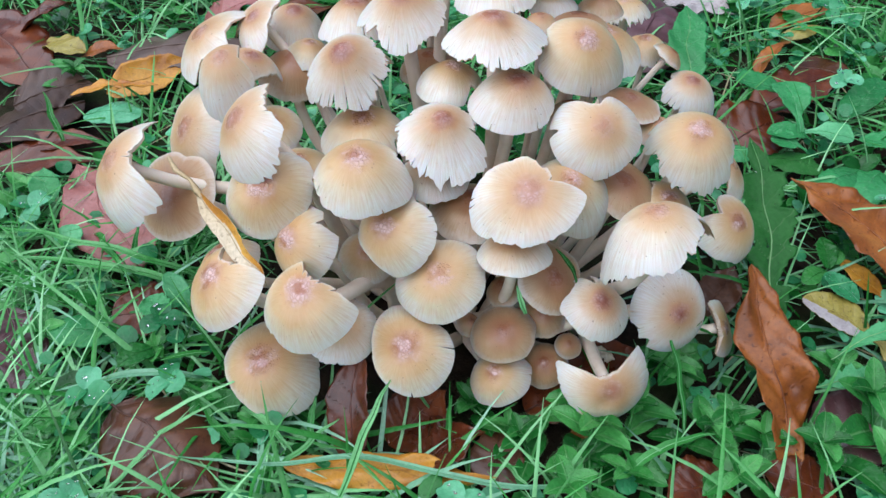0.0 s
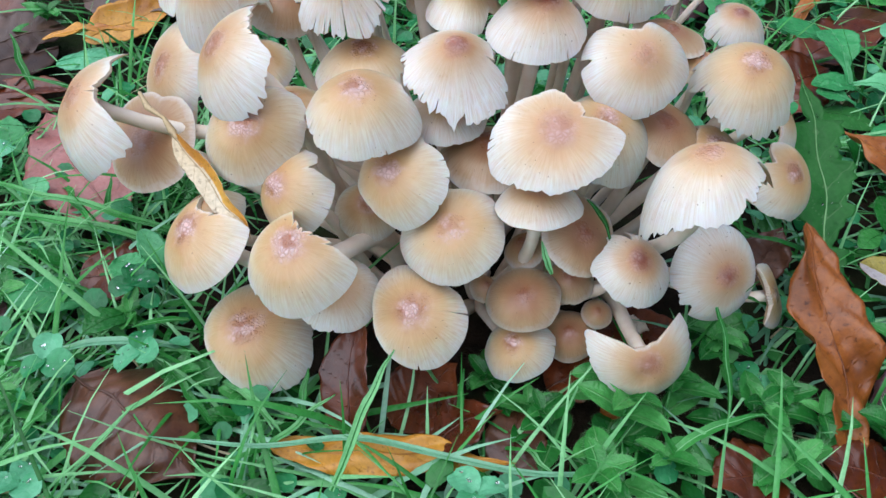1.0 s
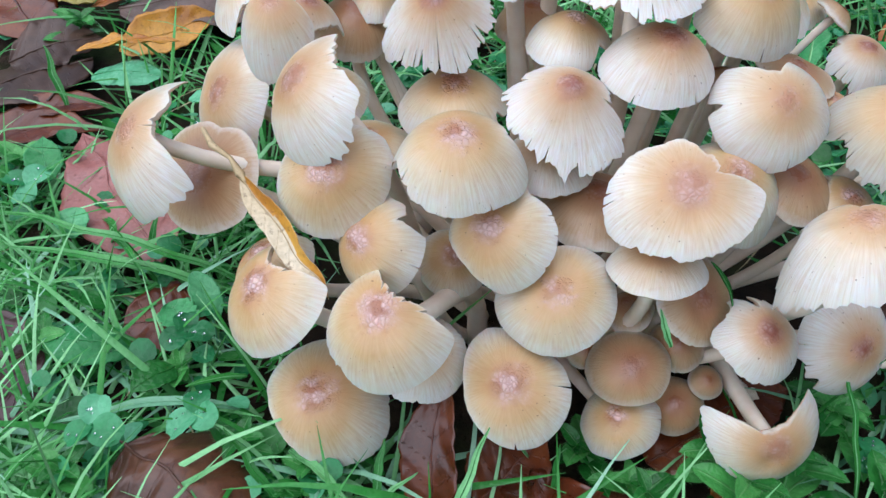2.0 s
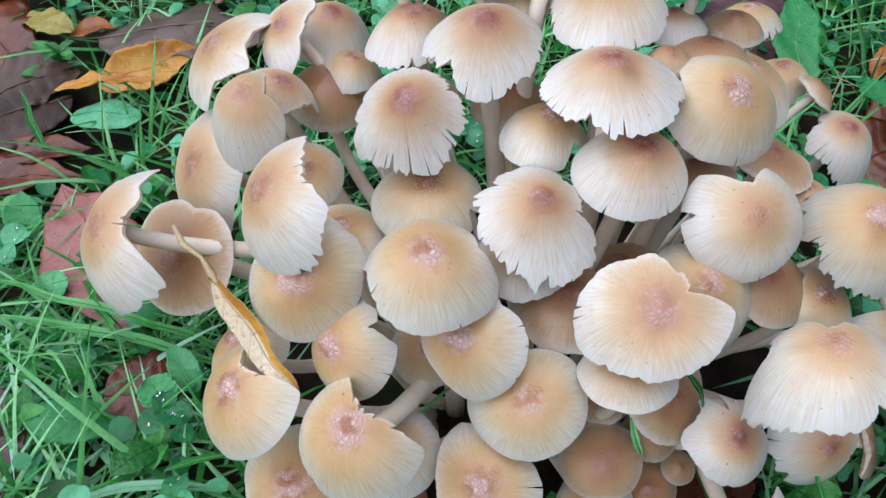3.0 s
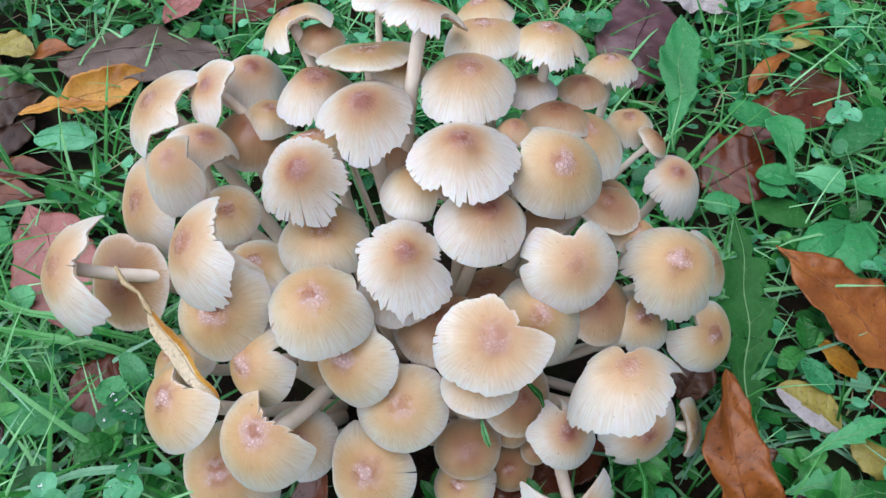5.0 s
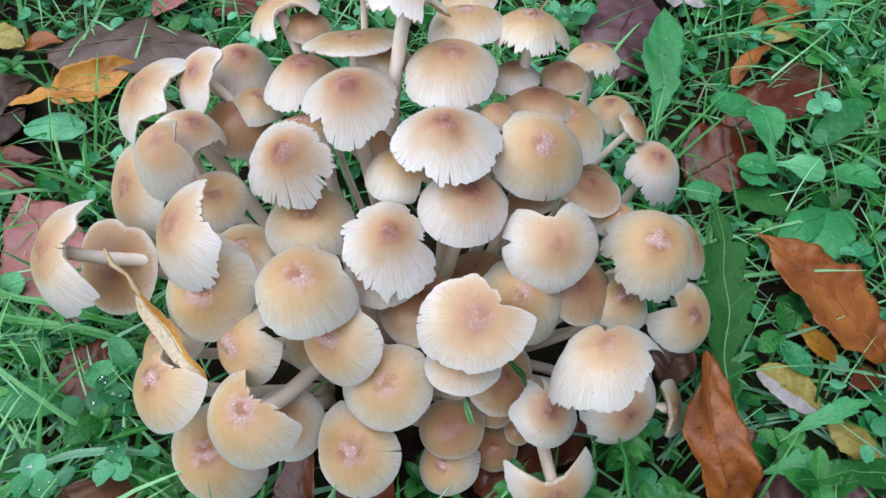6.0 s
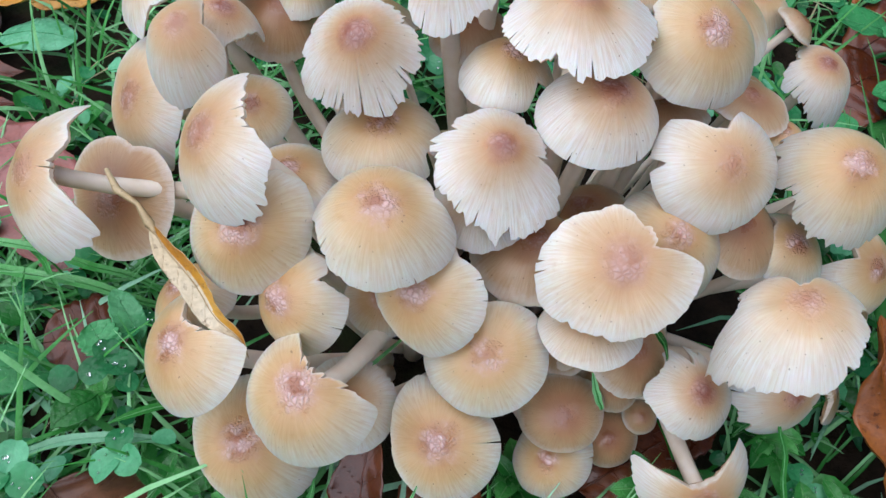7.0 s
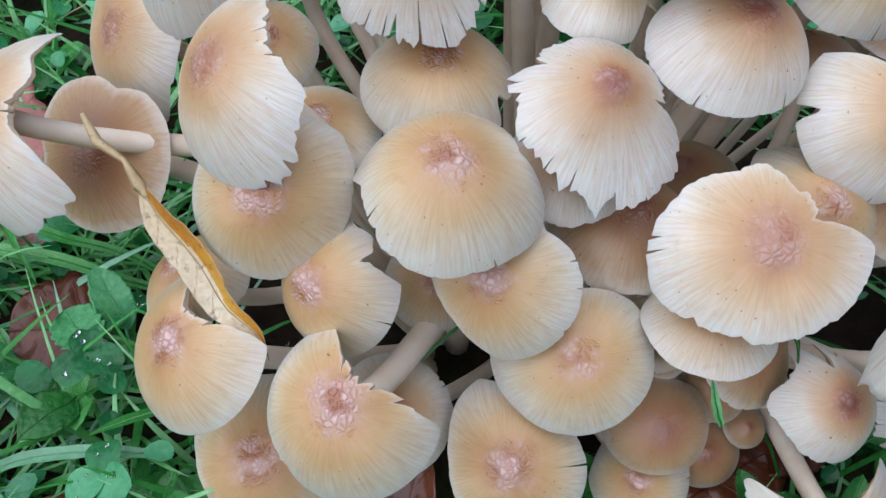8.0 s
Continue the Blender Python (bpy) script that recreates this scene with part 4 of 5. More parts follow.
leaf("grass_blade", (-0.0056, 0.2087, 0.0100), (-0.0208, 0.2082, 0.0300), 0.0025, GRASS, "single long green grass blade", category="grass", roll=0, arch=0.06, cup=0.3, ripple=0, shape=outline_blade, seed=222, group="single grass blades", clear=False)
leaf("grass_blade", (-0.0539, 0.1939, 0.0040), (-0.0510, 0.2099, 0.0160), 0.0030, GRASS, "single long green grass blade", category="grass", roll=0, arch=0.06, cup=0.3, ripple=0, shape=outline_blade, seed=225, group="single grass blades", clear=False)
leaf("grass_blade", (0.1255, 0.2464, 0.0080), (0.1264, 0.2227, 0.0200), 0.0016, GRASS, "single long green grass blade", category="grass", roll=0, arch=0.1, cup=0.3, ripple=0, shape=outline_blade, seed=228, group="single grass blades", clear=False)
leaf("grass_blade", (0.0827, 0.2241, 0.0200), (0.1173, 0.2489, 0.0200), 0.0016, GRASS, "single long green grass blade", category="grass", roll=0, arch=0.1, cup=0.3, ripple=0, shape=outline_blade, seed=231, group="single grass blades", clear=False)
leaf("grass_blade", (0.1639, 0.2757, 0.0100), (0.1377, 0.2564, 0.0200), 0.0036, GRASS, "single long green grass blade", category="grass", roll=0, arch=0.08, cup=0.3, ripple=0, shape=outline_blade, seed=234, group="single grass blades", clear=False)
leaf("grass_blade", (0.1435, 0.2103, 0.0040), (0.1466, 0.2490, 0.0200), 0.0030, GRASS, "single long green grass blade", category="grass", roll=0, arch=0.06, cup=0.3, ripple=0, shape=outline_blade, seed=237, group="single grass blades", clear=False)
leaf("grass_blade", (-0.1790, 0.3241, 0.0040), (-0.1405, 0.2690, 0.0200), 0.0030, GRASS, "single long green grass blade", category="grass", roll=0, arch=0.06, cup=0.3, ripple=0, shape=outline_blade, seed=240, group="single grass blades", clear=False)
leaf("grass_blade", (-0.1498, 0.2958, 0.0000), (-0.1468, 0.3086, 0.0200), 0.0030, GRASS, "single long green grass blade", category="grass", roll=0, arch=0.06, cup=0.3, ripple=0, shape=outline_blade, seed=243, group="single grass blades", clear=False)
leaf("grass_blade", (0.0195, 0.1939, 0.0000), (0.0330, 0.1703, 0.0100), 0.0020, GRASS, "single long green grass blade", category="grass", roll=0, arch=0.06, cup=0.3, ripple=0, shape=outline_blade, seed=246, group="single grass blades", clear=False)
leaf("grass_blade", (0.0013, 0.1939, 0.0000), (0.0035, 0.2070, 0.0200), 0.0025, GRASS, "single long green grass blade", category="grass", roll=0, arch=0.06, cup=0.3, ripple=0, shape=outline_blade, seed=249, group="single grass blades", clear=False)
leaf("grass_blade", (-0.1784, 0.1885, 0.0000), (-0.1512, 0.2068, 0.0200), 0.0026, GRASS, "single long green grass blade", category="grass", roll=0, arch=0.06, cup=0.3, ripple=0, shape=outline_blade, seed=252, group="single grass blades", clear=False)
leaf("grass_blade", (-0.1576, 0.1736, 0.0000), (-0.1321, 0.1850, 0.0250), 0.0026, GRASS, "single long green grass blade", category="grass", roll=0, arch=0.06, cup=0.3, ripple=0, shape=outline_blade, seed=255, group="single grass blades", clear=False)
leaf("grass_blade", (0.0797, 0.1738, 0.0000), (0.0673, 0.1835, 0.0200), 0.0030, GRASS, "single long green grass blade", category="grass", roll=0, arch=0.06, cup=0.3, ripple=0, shape=outline_blade, seed=258, group="single grass blades", clear=False)
leaf("grass_blade", (-0.0650, 0.1750, 0.0100), (-0.0404, 0.1962, 0.0200), 0.0024, GRASS, "single long green grass blade", category="grass", roll=0, arch=0.06, cup=0.3, ripple=0, shape=outline_blade, seed=261, group="single grass blades", clear=False)
leaf("grass_blade", (-0.0813, 0.2087, 0.0100), (-0.0572, 0.1848, 0.0140), 0.0030, GRASS, "single long green grass blade", category="grass", roll=0, arch=0.1, cup=0.3, ripple=0, shape=outline_blade, seed=264, group="single grass blades", clear=False)

CLEARINGS.extend([(0.048, 0.184, 0.014), (0.064, 0.189, 0.016), (0.079, 0.184, 0.014), (0.098, 0.202, 0.014), (0.040, 0.197, 0.012), (0.111, 0.197, 0.012), (0.101, 0.225, 0.012), (0.075, 0.202, 0.012)])  # the weeds before the cluster shade out the grass
CLEARINGS.extend([(-0.270, 0.430, 0.05), (-0.240, 0.390, 0.032), (-0.235, 0.470, 0.03), (-0.305, 0.500, 0.05), (-0.200, 0.385, 0.02), (0.170, 0.225, 0.016), (0.188, 0.300, 0.014)])  # litter lies thick there


# ---- lawn ----
def blades(name, count, region, length, width, lie, mat, label, seed, keep_out=1.0, base=0.0):
    """Many grass blades in one object: bent strips with a folded middle."""
    rng = np.random.RandomState(seed)
    x0, x1, y0, y1 = region
    verts, faces = [], []
    ringN = 6
    made = 0
    while made < count:
        x, y = rng.uniform(x0, x1), rng.uniform(y0, y1)
        if ((x - 0.006) / 0.112) ** 2 + ((y - 0.288) / 0.088) ** 2 < keep_out:
            continue
        if covered(x, y, rng):
            continue
        if noise.noise(Vector((x * 14, y * 14, seed))) < rng.uniform(-0.75, 0.25):
            continue
        made += 1
        size = rng.uniform(*length)
        wide = rng.uniform(*width)
        heading = rng.uniform(0, 2 * math.pi)
        lean, bend = radians(rng.uniform(*lie)), radians(rng.uniform(10, 75))
        curl = rng.uniform(-0.5, 0.5)
        p = Vector((x, y, ground_height(x, y) - 0.002 + base))
        first = len(verts)
        for i in range(ringN):
            s = i / (ringN - 1)
            tilt = lean + bend * s
            turn = heading + curl * s
            ahead = Vector((math.sin(tilt) * math.cos(turn), math.sin(tilt) * math.sin(turn), math.cos(tilt)))
            flat = Vector((-math.sin(turn), math.cos(turn), 0.25 * math.sin(3 * s + heading)))
            up = ahead.cross(flat)
            half = 0.5 * wide * (1 - s ** 2.2) * (0.75 + 0.25 * min(1, s * 4)) + 0.00006
            if p.z < 0.001 and i > 2:
                p.z = 0.001
            verts += [p - flat * half, p + up * half * 0.35, p + flat * half]
            p = p + ahead * size / (ringN - 1)
            if i < ringN - 1:
                a = first + i * 3
                faces += [(a, a + 1, a + 4, a + 3), (a + 1, a + 2, a + 5, a + 4)]
    ob = new(name, mesh_of(name, verts, faces, [mat], [("span", [0.5] * len(verts))]))
    return tagged(ob, label, "grass", kind="stuff")


blades("grass", 6500, (-0.46, 0.46, 0.03, 0.66), (0.022, 0.065), (0.0009, 0.0022), (15, 75), GRASS, "short wet green lawn grass with thin bent blades", 3)
blades("grass", 1500, (-0.46, 0.46, 0.04, 0.66), (0.045, 0.10), (0.0016, 0.0032), (35, 80), GRASS, "longer arching green grass blades", 4, 1.15)
blades("grass", 2600, (-0.42, -0.075, 0.05, 0.34), (0.02, 0.06), (0.0008, 0.0024), (20, 80), GRASS, "dense wet lawn grass beside the caps", 7)
blades("grass", 3000, (-1.2, 1.2, 0.62, 1.6), (0.03, 0.09), (0.002, 0.004), (15, 65), GRASS, "short green lawn grass further off", 5)
blades("grass", 2600, (-1.0, 1.0, -0.7, 0.06), (0.03, 0.07), (0.0016, 0.0034), (25, 75), GRASS, "short green lawn grass before the cluster", 8)
blades("grass", 1500, (-1.1, -0.44, 0.05, 0.64), (0.03, 0.07), (0.0016, 0.0034), (25, 75), GRASS, "short green lawn grass around the clearing", 9)
blades("grass", 1500, (0.44, 1.1, 0.05, 0.64), (0.03, 0.07), (0.0016, 0.0034), (25, 75), GRASS, "short green lawn grass further along", 10)
blades("grass", 240, (-0.24, 0.03, 0.15, 0.285), (0.03, 0.07), (0.0016, 0.0030), (45, 80), PALE_GRASS, "pale blue-green wet grass blades with sky sheen in their colour before the cluster", 12)
blades("grass", 130, (0.08, 0.26, 0.16, 0.36), (0.03, 0.06), (0.0014, 0.0026), (45, 80), PALE_GRASS, "pale blue-green wet grass blades with sky sheen in their colour beside the weeds", 13)
blades("grass", 420, (-0.45, 0.45, 0.04, 0.66), (0.02, 0.055), (0.0006, 0.0013), (55, 88), STRAW_MAT, "dead straw-coloured grass stalks lying flat", 6)


def carpet(name, count, size, height, mat, label, seed, pointed, patchy):
    """Low ground cover: very many small cupped leaves on one mesh."""
    rng = np.random.RandomState(seed)
    verts, faces = [], []
    turns = 9
    made = 0
    while made < count:
        x, y = rng.uniform(-0.44, 0.44), rng.uniform(0.04, 0.62)
        if ((x - 0.006) / 0.112) ** 2 + ((y - 0.288) / 0.088) ** 2 < 1.0 + 0.9 * rng.rand():
            continue
        if covered(x, y, rng):
            continue
        if noise.noise(Vector((x * 13, y * 13, seed))) < rng.uniform(-0.4, patchy):
            continue
        made += 1
        s = rng.uniform(*size)
        m = pose(x, y, ground_height(x, y) + rng.uniform(*height), rng.uniform(-32, 32), rng.uniform(-32, 32), rng.uniform(0, 360))
        first = len(verts)
        verts.append(m @ Vector((s * 0.45, 0, 0)))
        for j in range(turns):
            a = 2 * math.pi * j / turns
            r = 0.5 * (1 + pointed * max(0.0, math.cos(a)) ** 3)
            px, py = s * (0.45 + r * math.cos(a)), s * r * (0.9 - 0.35 * pointed) * math.sin(a)
            verts.append(m @ Vector((px, py, 0.28 * abs(py) - 0.10 * abs(px - 0.45 * s))))
        faces += [(first, first + 1 + j, first + 1 + (j + 1) % turns) for j in range(turns)]
    ob = new(name, mesh_of(name, verts, faces, [mat], [("span", [0.5] * len(verts))]))
    return tagged(ob, label, "ground cover", kind="stuff")


carpet("ground_cover", 3400, (0.0055, 0.0105), (0.0, 0.02), CLOVER, "low carpet of small wet clover leaves", 31, 0.0, 0.35)
carpet("ground_cover", 1900, (0.007, 0.015), (0.0, 0.018), CHICK, "low carpet of pointed green weed leaves", 32, 0.5, 0.3)


# ---- clover ----
def leaflet_mesh(size, seed):
    """A clover leaflet: heart-shaped disc, slightly folded along its middle."""
    rng = np.random.RandomState(seed)
    verts, span = [Vector((size * 0.5, 0, 0.0))], [0.5]
    turns = 18
    for q in (0.5, 1.0):
        for j in range(turns):
            a = 2 * math.pi * j / turns
            r = size * 0.52 * (1 - 0.16 * math.exp(-((a if a < math.pi else a - 2 * math.pi) / 0.3) ** 2))
            x, y = size * 0.5 + q * r * math.cos(a), q * r * 0.92 * math.sin(a)
            verts.append(Vector((x, y, 0.30 * abs(y) - 1.2 * q * q * (x - size * 0.4) ** 2 / size * 0.3 + rng.uniform(-1, 1) * 0.0002)))
            span.append(0.5)
    faces = [(0, 1 + j, 1 + (j + 1) % turns) for j in range(turns)]
    faces += [(1 + j, 1 + turns + j, 1 + turns + (j + 1) % turns, 1 + (j + 1) % turns) for j in range(turns)]
    return mesh_of("leaflet", verts, faces, [CLOVER], [("span", span)])


def clover(size, tall, seed):
    rng = np.random.RandomState(seed)
    thing = anchor("clover", (0, 0, 0))
    top = Vector((rng.uniform(-1, 1) * tall * 0.4, rng.uniform(-1, 1) * tall * 0.4, tall))
    tv, tf = tube(bezier(Vector((0, 0, -0.004)), Vector((0, 0, tall * 0.5)), top - Vector((0, 0, tall * 0.3)), top, 7), [0.0005] * 7, 6)
    piece("stalk", mesh_of("stalk", tv, tf, [CLOVER], [("span", [0.5] * len(tv))]), thing)
    for i in range(3):
        ob = piece("leaflet", leaflet_mesh(size * rng.uniform(0.9, 1.1), seed * 10 + i), thing)
        ob.matrix_basis = Matrix.Translation(top) @ pose(0, 0, 0, rng.uniform(-14, 14), rng.uniform(-22, 12), 120 * i + rng.uniform(-14, 14))
        spots = [Vector((rng.uniform(0.3, 0.8) * size, rng.uniform(-0.3, 0.3) * size, 0.0012)) for _ in range(3)]
        beads = piece("dew", drops(spots, [(0, 0, 1)] * 3, rng.uniform(0.00025, 0.0007, 3)), ob, "clear water drops")
    return tagged(thing, "green three-leaved clover with wet round leaflets", "clover", "clover in the lawn")


PATTERNS = [clover(0.0085, 0.014, 21), clover(0.0105, 0.022, 22), clover(0.0072, 0.012, 23), clover(0.0095, 0.026, 24)]
rng = np.random.RandomState(11)
placed = 0
while placed < 230:
    x, y = rng.uniform(-0.40, 0.42), rng.uniform(0.07, 0.60)
    if ((x - 0.006) / 0.122) ** 2 + ((y - 0.285) / 0.098) ** 2 < 1.0:
        continue
    if covered(x, y, rng):
        continue
    if noise.noise(Vector((x * 11, y * 11, 9))) < rng.uniform(-0.5, 0.35) and not (x < -0.08 and y < 0.24):
        continue
    place_at = pose(x, y, ground_height(x, y) + rng.uniform(0.0, 0.008), rng.uniform(-14, 14), rng.uniform(-14, 14), rng.uniform(0, 360))
    if placed < len(PATTERNS):
        PATTERNS[placed].matrix_basis = place_at
    else:
        copy_thing(PATTERNS[placed % len(PATTERNS)], place_at)
    placed += 1


# ---- chickweed sprigs ----
def small_leaf(size, wide, seed):
    rng = np.random.RandomState(seed)
    verts, span = [], []
    rows, columns = 9, 7
    for i in range(rows):
        q = i / (rows - 1)
        half = 0.5 * wide * math.sin(math.pi * (0.04 + 0.96 * q) ** 0.85) ** 0.6
        for j in range(columns):
            w = 2 * j / (columns - 1) - 1
            verts.append((size * q, half * w, 0.35 * half * abs(w) - 0.35 * size * (q - 0.3) ** 2 + rng.uniform(-1, 1) * 0.0001))
            span.append(abs(w) * 1.2)
    faces = sheet(rows, columns)
    green = len(faces)
    # fine pale hairs standing off both margins
    for side in (0, columns - 1):
        for q in np.linspace(0.6, rows - 1.6, 22):
            i, f = int(q), q - int(q)
            p = (1 - f) * np.array(verts[i * columns + side]) + f * np.array(verts[(i + 1) * columns + side])
            out = np.array((rng.uniform(0.1, 0.7), -1.0 if side == 0 else 1.0, rng.uniform(0.1, 0.9)))
            first = len(verts)
            verts += [tuple(p - np.array((0.00006, 0, 0))), tuple(p + np.array((0.00006, 0, 0))), tuple(p + out * 0.075 * size * rng.uniform(0.6, 1.1))]
            span += [0.5] * 3
            faces.append((first, first + 1, first + 2))
    return mesh_of("leaf", verts, faces, [CHICK, RIB], [("span", span)], slots=[0] * green + [1] * (len(faces) - green))


def chickweed(at, tall, size, heading, seed, lean=35):
    rng = np.random.RandomState(seed)
    thing = anchor("chickweed", at)
    turn = pose(0, 0, 0, 0, 0, heading)
    tip = turn @ Vector((math.sin(radians(lean)) * tall, 0, math.cos(radians(lean)) * tall))
    path = bezier(Vector((0, 0, -0.003)), Vector((0, 0, tall * 0.4)), tip - Vector((0, 0, tall * 0.25)), tip, 9)
    tv, tf = tube(path, [0.0008 - 0.00004 * i for i in range(9)], 7)
    piece("stalk", mesh_of("stalk", tv, tf, [CHICK], [("span", [0.5] * len(tv))]), thing)
    me = [small_leaf(size, size * 0.56, seed + q) for q in range(2)]
    for level, s in ((3, 1.0), (6, 0.9), (8, 0.6)):
        for q in range(4 if level == 8 else 2):
            ob = piece("leaf", me[q % 2], thing)
            ob.matrix_basis = Matrix.Translation(path[level]) @ pose(0, 0, 0, rng.uniform(-15, 15), rng.uniform(-40, 0), heading + level * 45 + (90 if level == 8 else 180) * q + rng.uniform(-15, 15)) @ Matrix.Scale(s * rng.uniform(0.85, 1.1), 4)
    return tagged(thing, "green chickweed sprig with small paired hairy leaves", "weed", "weeds round the cluster")


chickweed((0.0733, 0.1966, -0.004), 0.022, 0.0195, 70, 300)
chickweed((0.0581, 0.1939, -0.004), 0.026, 0.0208, 110, 303)
chickweed((0.0773, 0.1862, -0.004), 0.020, 0.0195, 230, 306)
chickweed((0.0945, 0.1940, -0.004), 0.022, 0.0169, 20, 309)
chickweed((0.1064, 0.1862, -0.004), 0.020, 0.0169, 300, 315)
chickweed((0.0497, 0.1786, -0.004), 0.032, 0.0208, 60, 321)
chickweed((0.0601, 0.1737, -0.004), 0.026, 0.0195, 200, 324)
chickweed((0.0360, 0.1861, -0.004), 0.020, 0.0143, 120, 327)
chickweed((0.0263, 0.1939, -0.004), 0.014, 0.0143, 90, 330)
chickweed((0.1059, 0.2218, -0.004), 0.020, 0.0182, 150, 333)
chickweed((0.1172, 0.1940, -0.004), 0.020, 0.0143, 100, 339)
chickweed((0.1247, 0.1837, -0.004), 0.020, 0.0156, 80, 342)
chickweed((0.1600, 0.1862, -0.004), 0.024, 0.0208, 170, 348)
chickweed((0.1738, 0.1967, -0.004), 0.026, 0.0234, 90, 351)
chickweed((0.1641, 0.1787, -0.004), 0.020, 0.0195, 20, 354)
chickweed((0.0167, 0.2116, -0.004), 0.012, 0.0169, 140, 357)
chickweed((-0.1329, 0.2399, -0.004), 0.016, 0.0143, 10, 360)
chickweed((-0.1014, 0.2018, -0.004), 0.018, 0.0143, 70, 363)
chickweed((-0.1668, 0.2529, -0.004), 0.018, 0.0169, 200, 366)
chickweed((-0.0786, 0.1965, -0.004), 0.016, 0.0130, 60, 369)
chickweed((-0.1560, 0.1886, -0.004), 0.020, 0.0156, 60, 372)
chickweed((-0.2222, 0.3371, -0.004), 0.020, 0.0182, 60, 375)
chickweed((0.1600, 0.2219, -0.004), 0.020, 0.0169, 40, 378)
chickweed((0.1010, 0.2401, -0.004), 0.020, 0.0182, 250, 381)
chickweed((0.1937, 0.2965, -0.004), 0.016, 0.0143, 90, 384)
chickweed((0.1892, 0.3421, -0.004), 0.014, 0.0156, 90, 387)
chickweed((-0.2318, 0.4496, -0.004), 0.020, 0.0169, 60, 396)
chickweed((-0.1848, 0.5157, -0.004), 0.020, 0.0169, 60, 399)
chickweed((0.1960, 0.5256, -0.004), 0.020, 0.0169, 60, 402)
chickweed((0.2572, 0.4903, -0.004), 0.020, 0.0169, 160, 405)


# ---- the mushroom cluster ----
mushroom((0.0300, 0.2342, 0.1031), (-0.17, -0.39, 0.90), 0.0206, 0.0072, tone='cream', rag=0.12, splits=((182, 0.16), (176, 0.1)), crisp=0.35, wave=0.03, reach=(0.96, 0.44, 0.53, 0.54, 0.73, 0.71, 0.86, 0.97, 1.06, 1.09, 0.99, 0.94, 0.92, 0.89, 0.90, 0.91), label='largest pale mushroom with a notched fan-like cap', seed=101)
mushroom((-0.0317, 0.2459, 0.1097), (-0.08, -0.16, 0.98), 0.0187, 0.0144, tone='tan', rag=0.05, splits=((205, 0.14), (300, 0.05)), crisp=0.35, wave=0.03, reach=(1.04, 0.81, 0.89, 0.76, 1.15, 0.87, 0.85, 1.17, 0.89, 0.90, 0.95, 0.97, 0.98, 0.98, 1.00, 1.04), seed=102)
mushroom((-0.0005, 0.2605, 0.1162), (0.02, -0.25, 0.97), 0.0180, 0.0136, tone='pale', rag=0.42, power=1.6, splits=((230, 0.1), (280, 0.07), (160, 0.12), (250, 0.06), (205, 0.1), (300, 0.06)), wave=0.03, reach=(0.67, 0.67, 0.71, 0.79, 0.78, 0.85, 0.91, 1.01, 0.77, 0.90, 0.82, 0.97, 1.10, 1.05, 1.02, 1.04), label='pale mushroom with a ragged split cap rim', seed=103)
mushroom((0.0580, 0.2571, 0.1149), (0.05, -0.54, 0.84), 0.0177, 0.0119, tone='cream', rag=0.05, bites=((178, 5, 0.14),), splits=((283, 0.13), (262, 0.07)), crisp=0.35, wave=0.03, reach=(0.99, 1.19, 1.35, 0.92, 0.50, 0.56, 1.04, 1.04, 1.05, 1.06, 1.02, 1.00, 0.97, 0.93, 0.90, 0.93), label='tan mushroom with part of its cap torn away', seed=104)
mushroom((0.0961, 0.2641, 0.1080), (-0.04, -0.32, 0.95), 0.0176, 0.0151, tone='tan', rag=0.3, splits=((190, 0.12), (200, 0.1), (212, 0.12), (178, 0.1), (225, 0.08)), crisp=0.35, wave=0.03, reach=(0.79, 0.85, 1.00, 0.99, 1.06, 1.10, 1.07, 0.96, 0.96, 0.87, 0.97, 0.96, 0.98, 0.98, 0.95, 0.84), label='pale mushroom with a ragged split cap rim', seed=105)
mushroom((0.0737, 0.2243, 0.1024), (-0.23, 0.11, 0.97), 0.0192, 0.0153, tone='cream', rag=0.2, crisp=0.3, wave=0.03, reach=(0.74, 1.15, 1.12, 0.33, 0.25, 1.02, 0.89, 0.79, 1.18, 1.09, 1.00, 0.95, 0.90, 0.86, 0.78, 0.76), label='tan mushroom with part of its cap torn away', seed=106)
mushroom((0.1202, 0.2600, 0.0650), (0.44, -0.46, 0.77), 0.0152, 0.0082, tone='tan', rag=0.05, crisp=0.35, wave=0.03, reach=(0.98, 0.90, 0.95, 0.92, 0.88, 0.84, 0.71, 0.50, 1.08, 1.09, 1.05, 1.02, 0.98, 1.04, 0.95, 0.99), label='tan mushroom with part of its cap torn away', seed=107)
mushroom((0.0532, 0.2869, 0.1333), (0.09, -0.42, 0.90), 0.0179, 0.0142, tone='tan', rag=0.03, splits=((283, 0.12),), crisp=0.35, wave=0.03, reach=(1.09, 0.98, 0.85, 0.75, 0.77, 1.14, 0.93, 0.77, 0.79, 0.96, 0.96, 0.97, 0.97, 0.99, 1.01, 1.08), label='tan mushroom with a tall smooth cap', seed=108)
mushroom((0.0654, 0.3192, 0.1187), (-0.00, 0.02, 1.00), 0.0181, 0.0120, tone='tan', rag=0.04, wave=0.03, reach=(0.90, 0.91, 0.81, 0.89, 0.83, 0.84, 0.94, 0.98, 1.00, 1.00, 1.00, 1.00, 1.01, 1.02, 1.05, 0.97), seed=109)
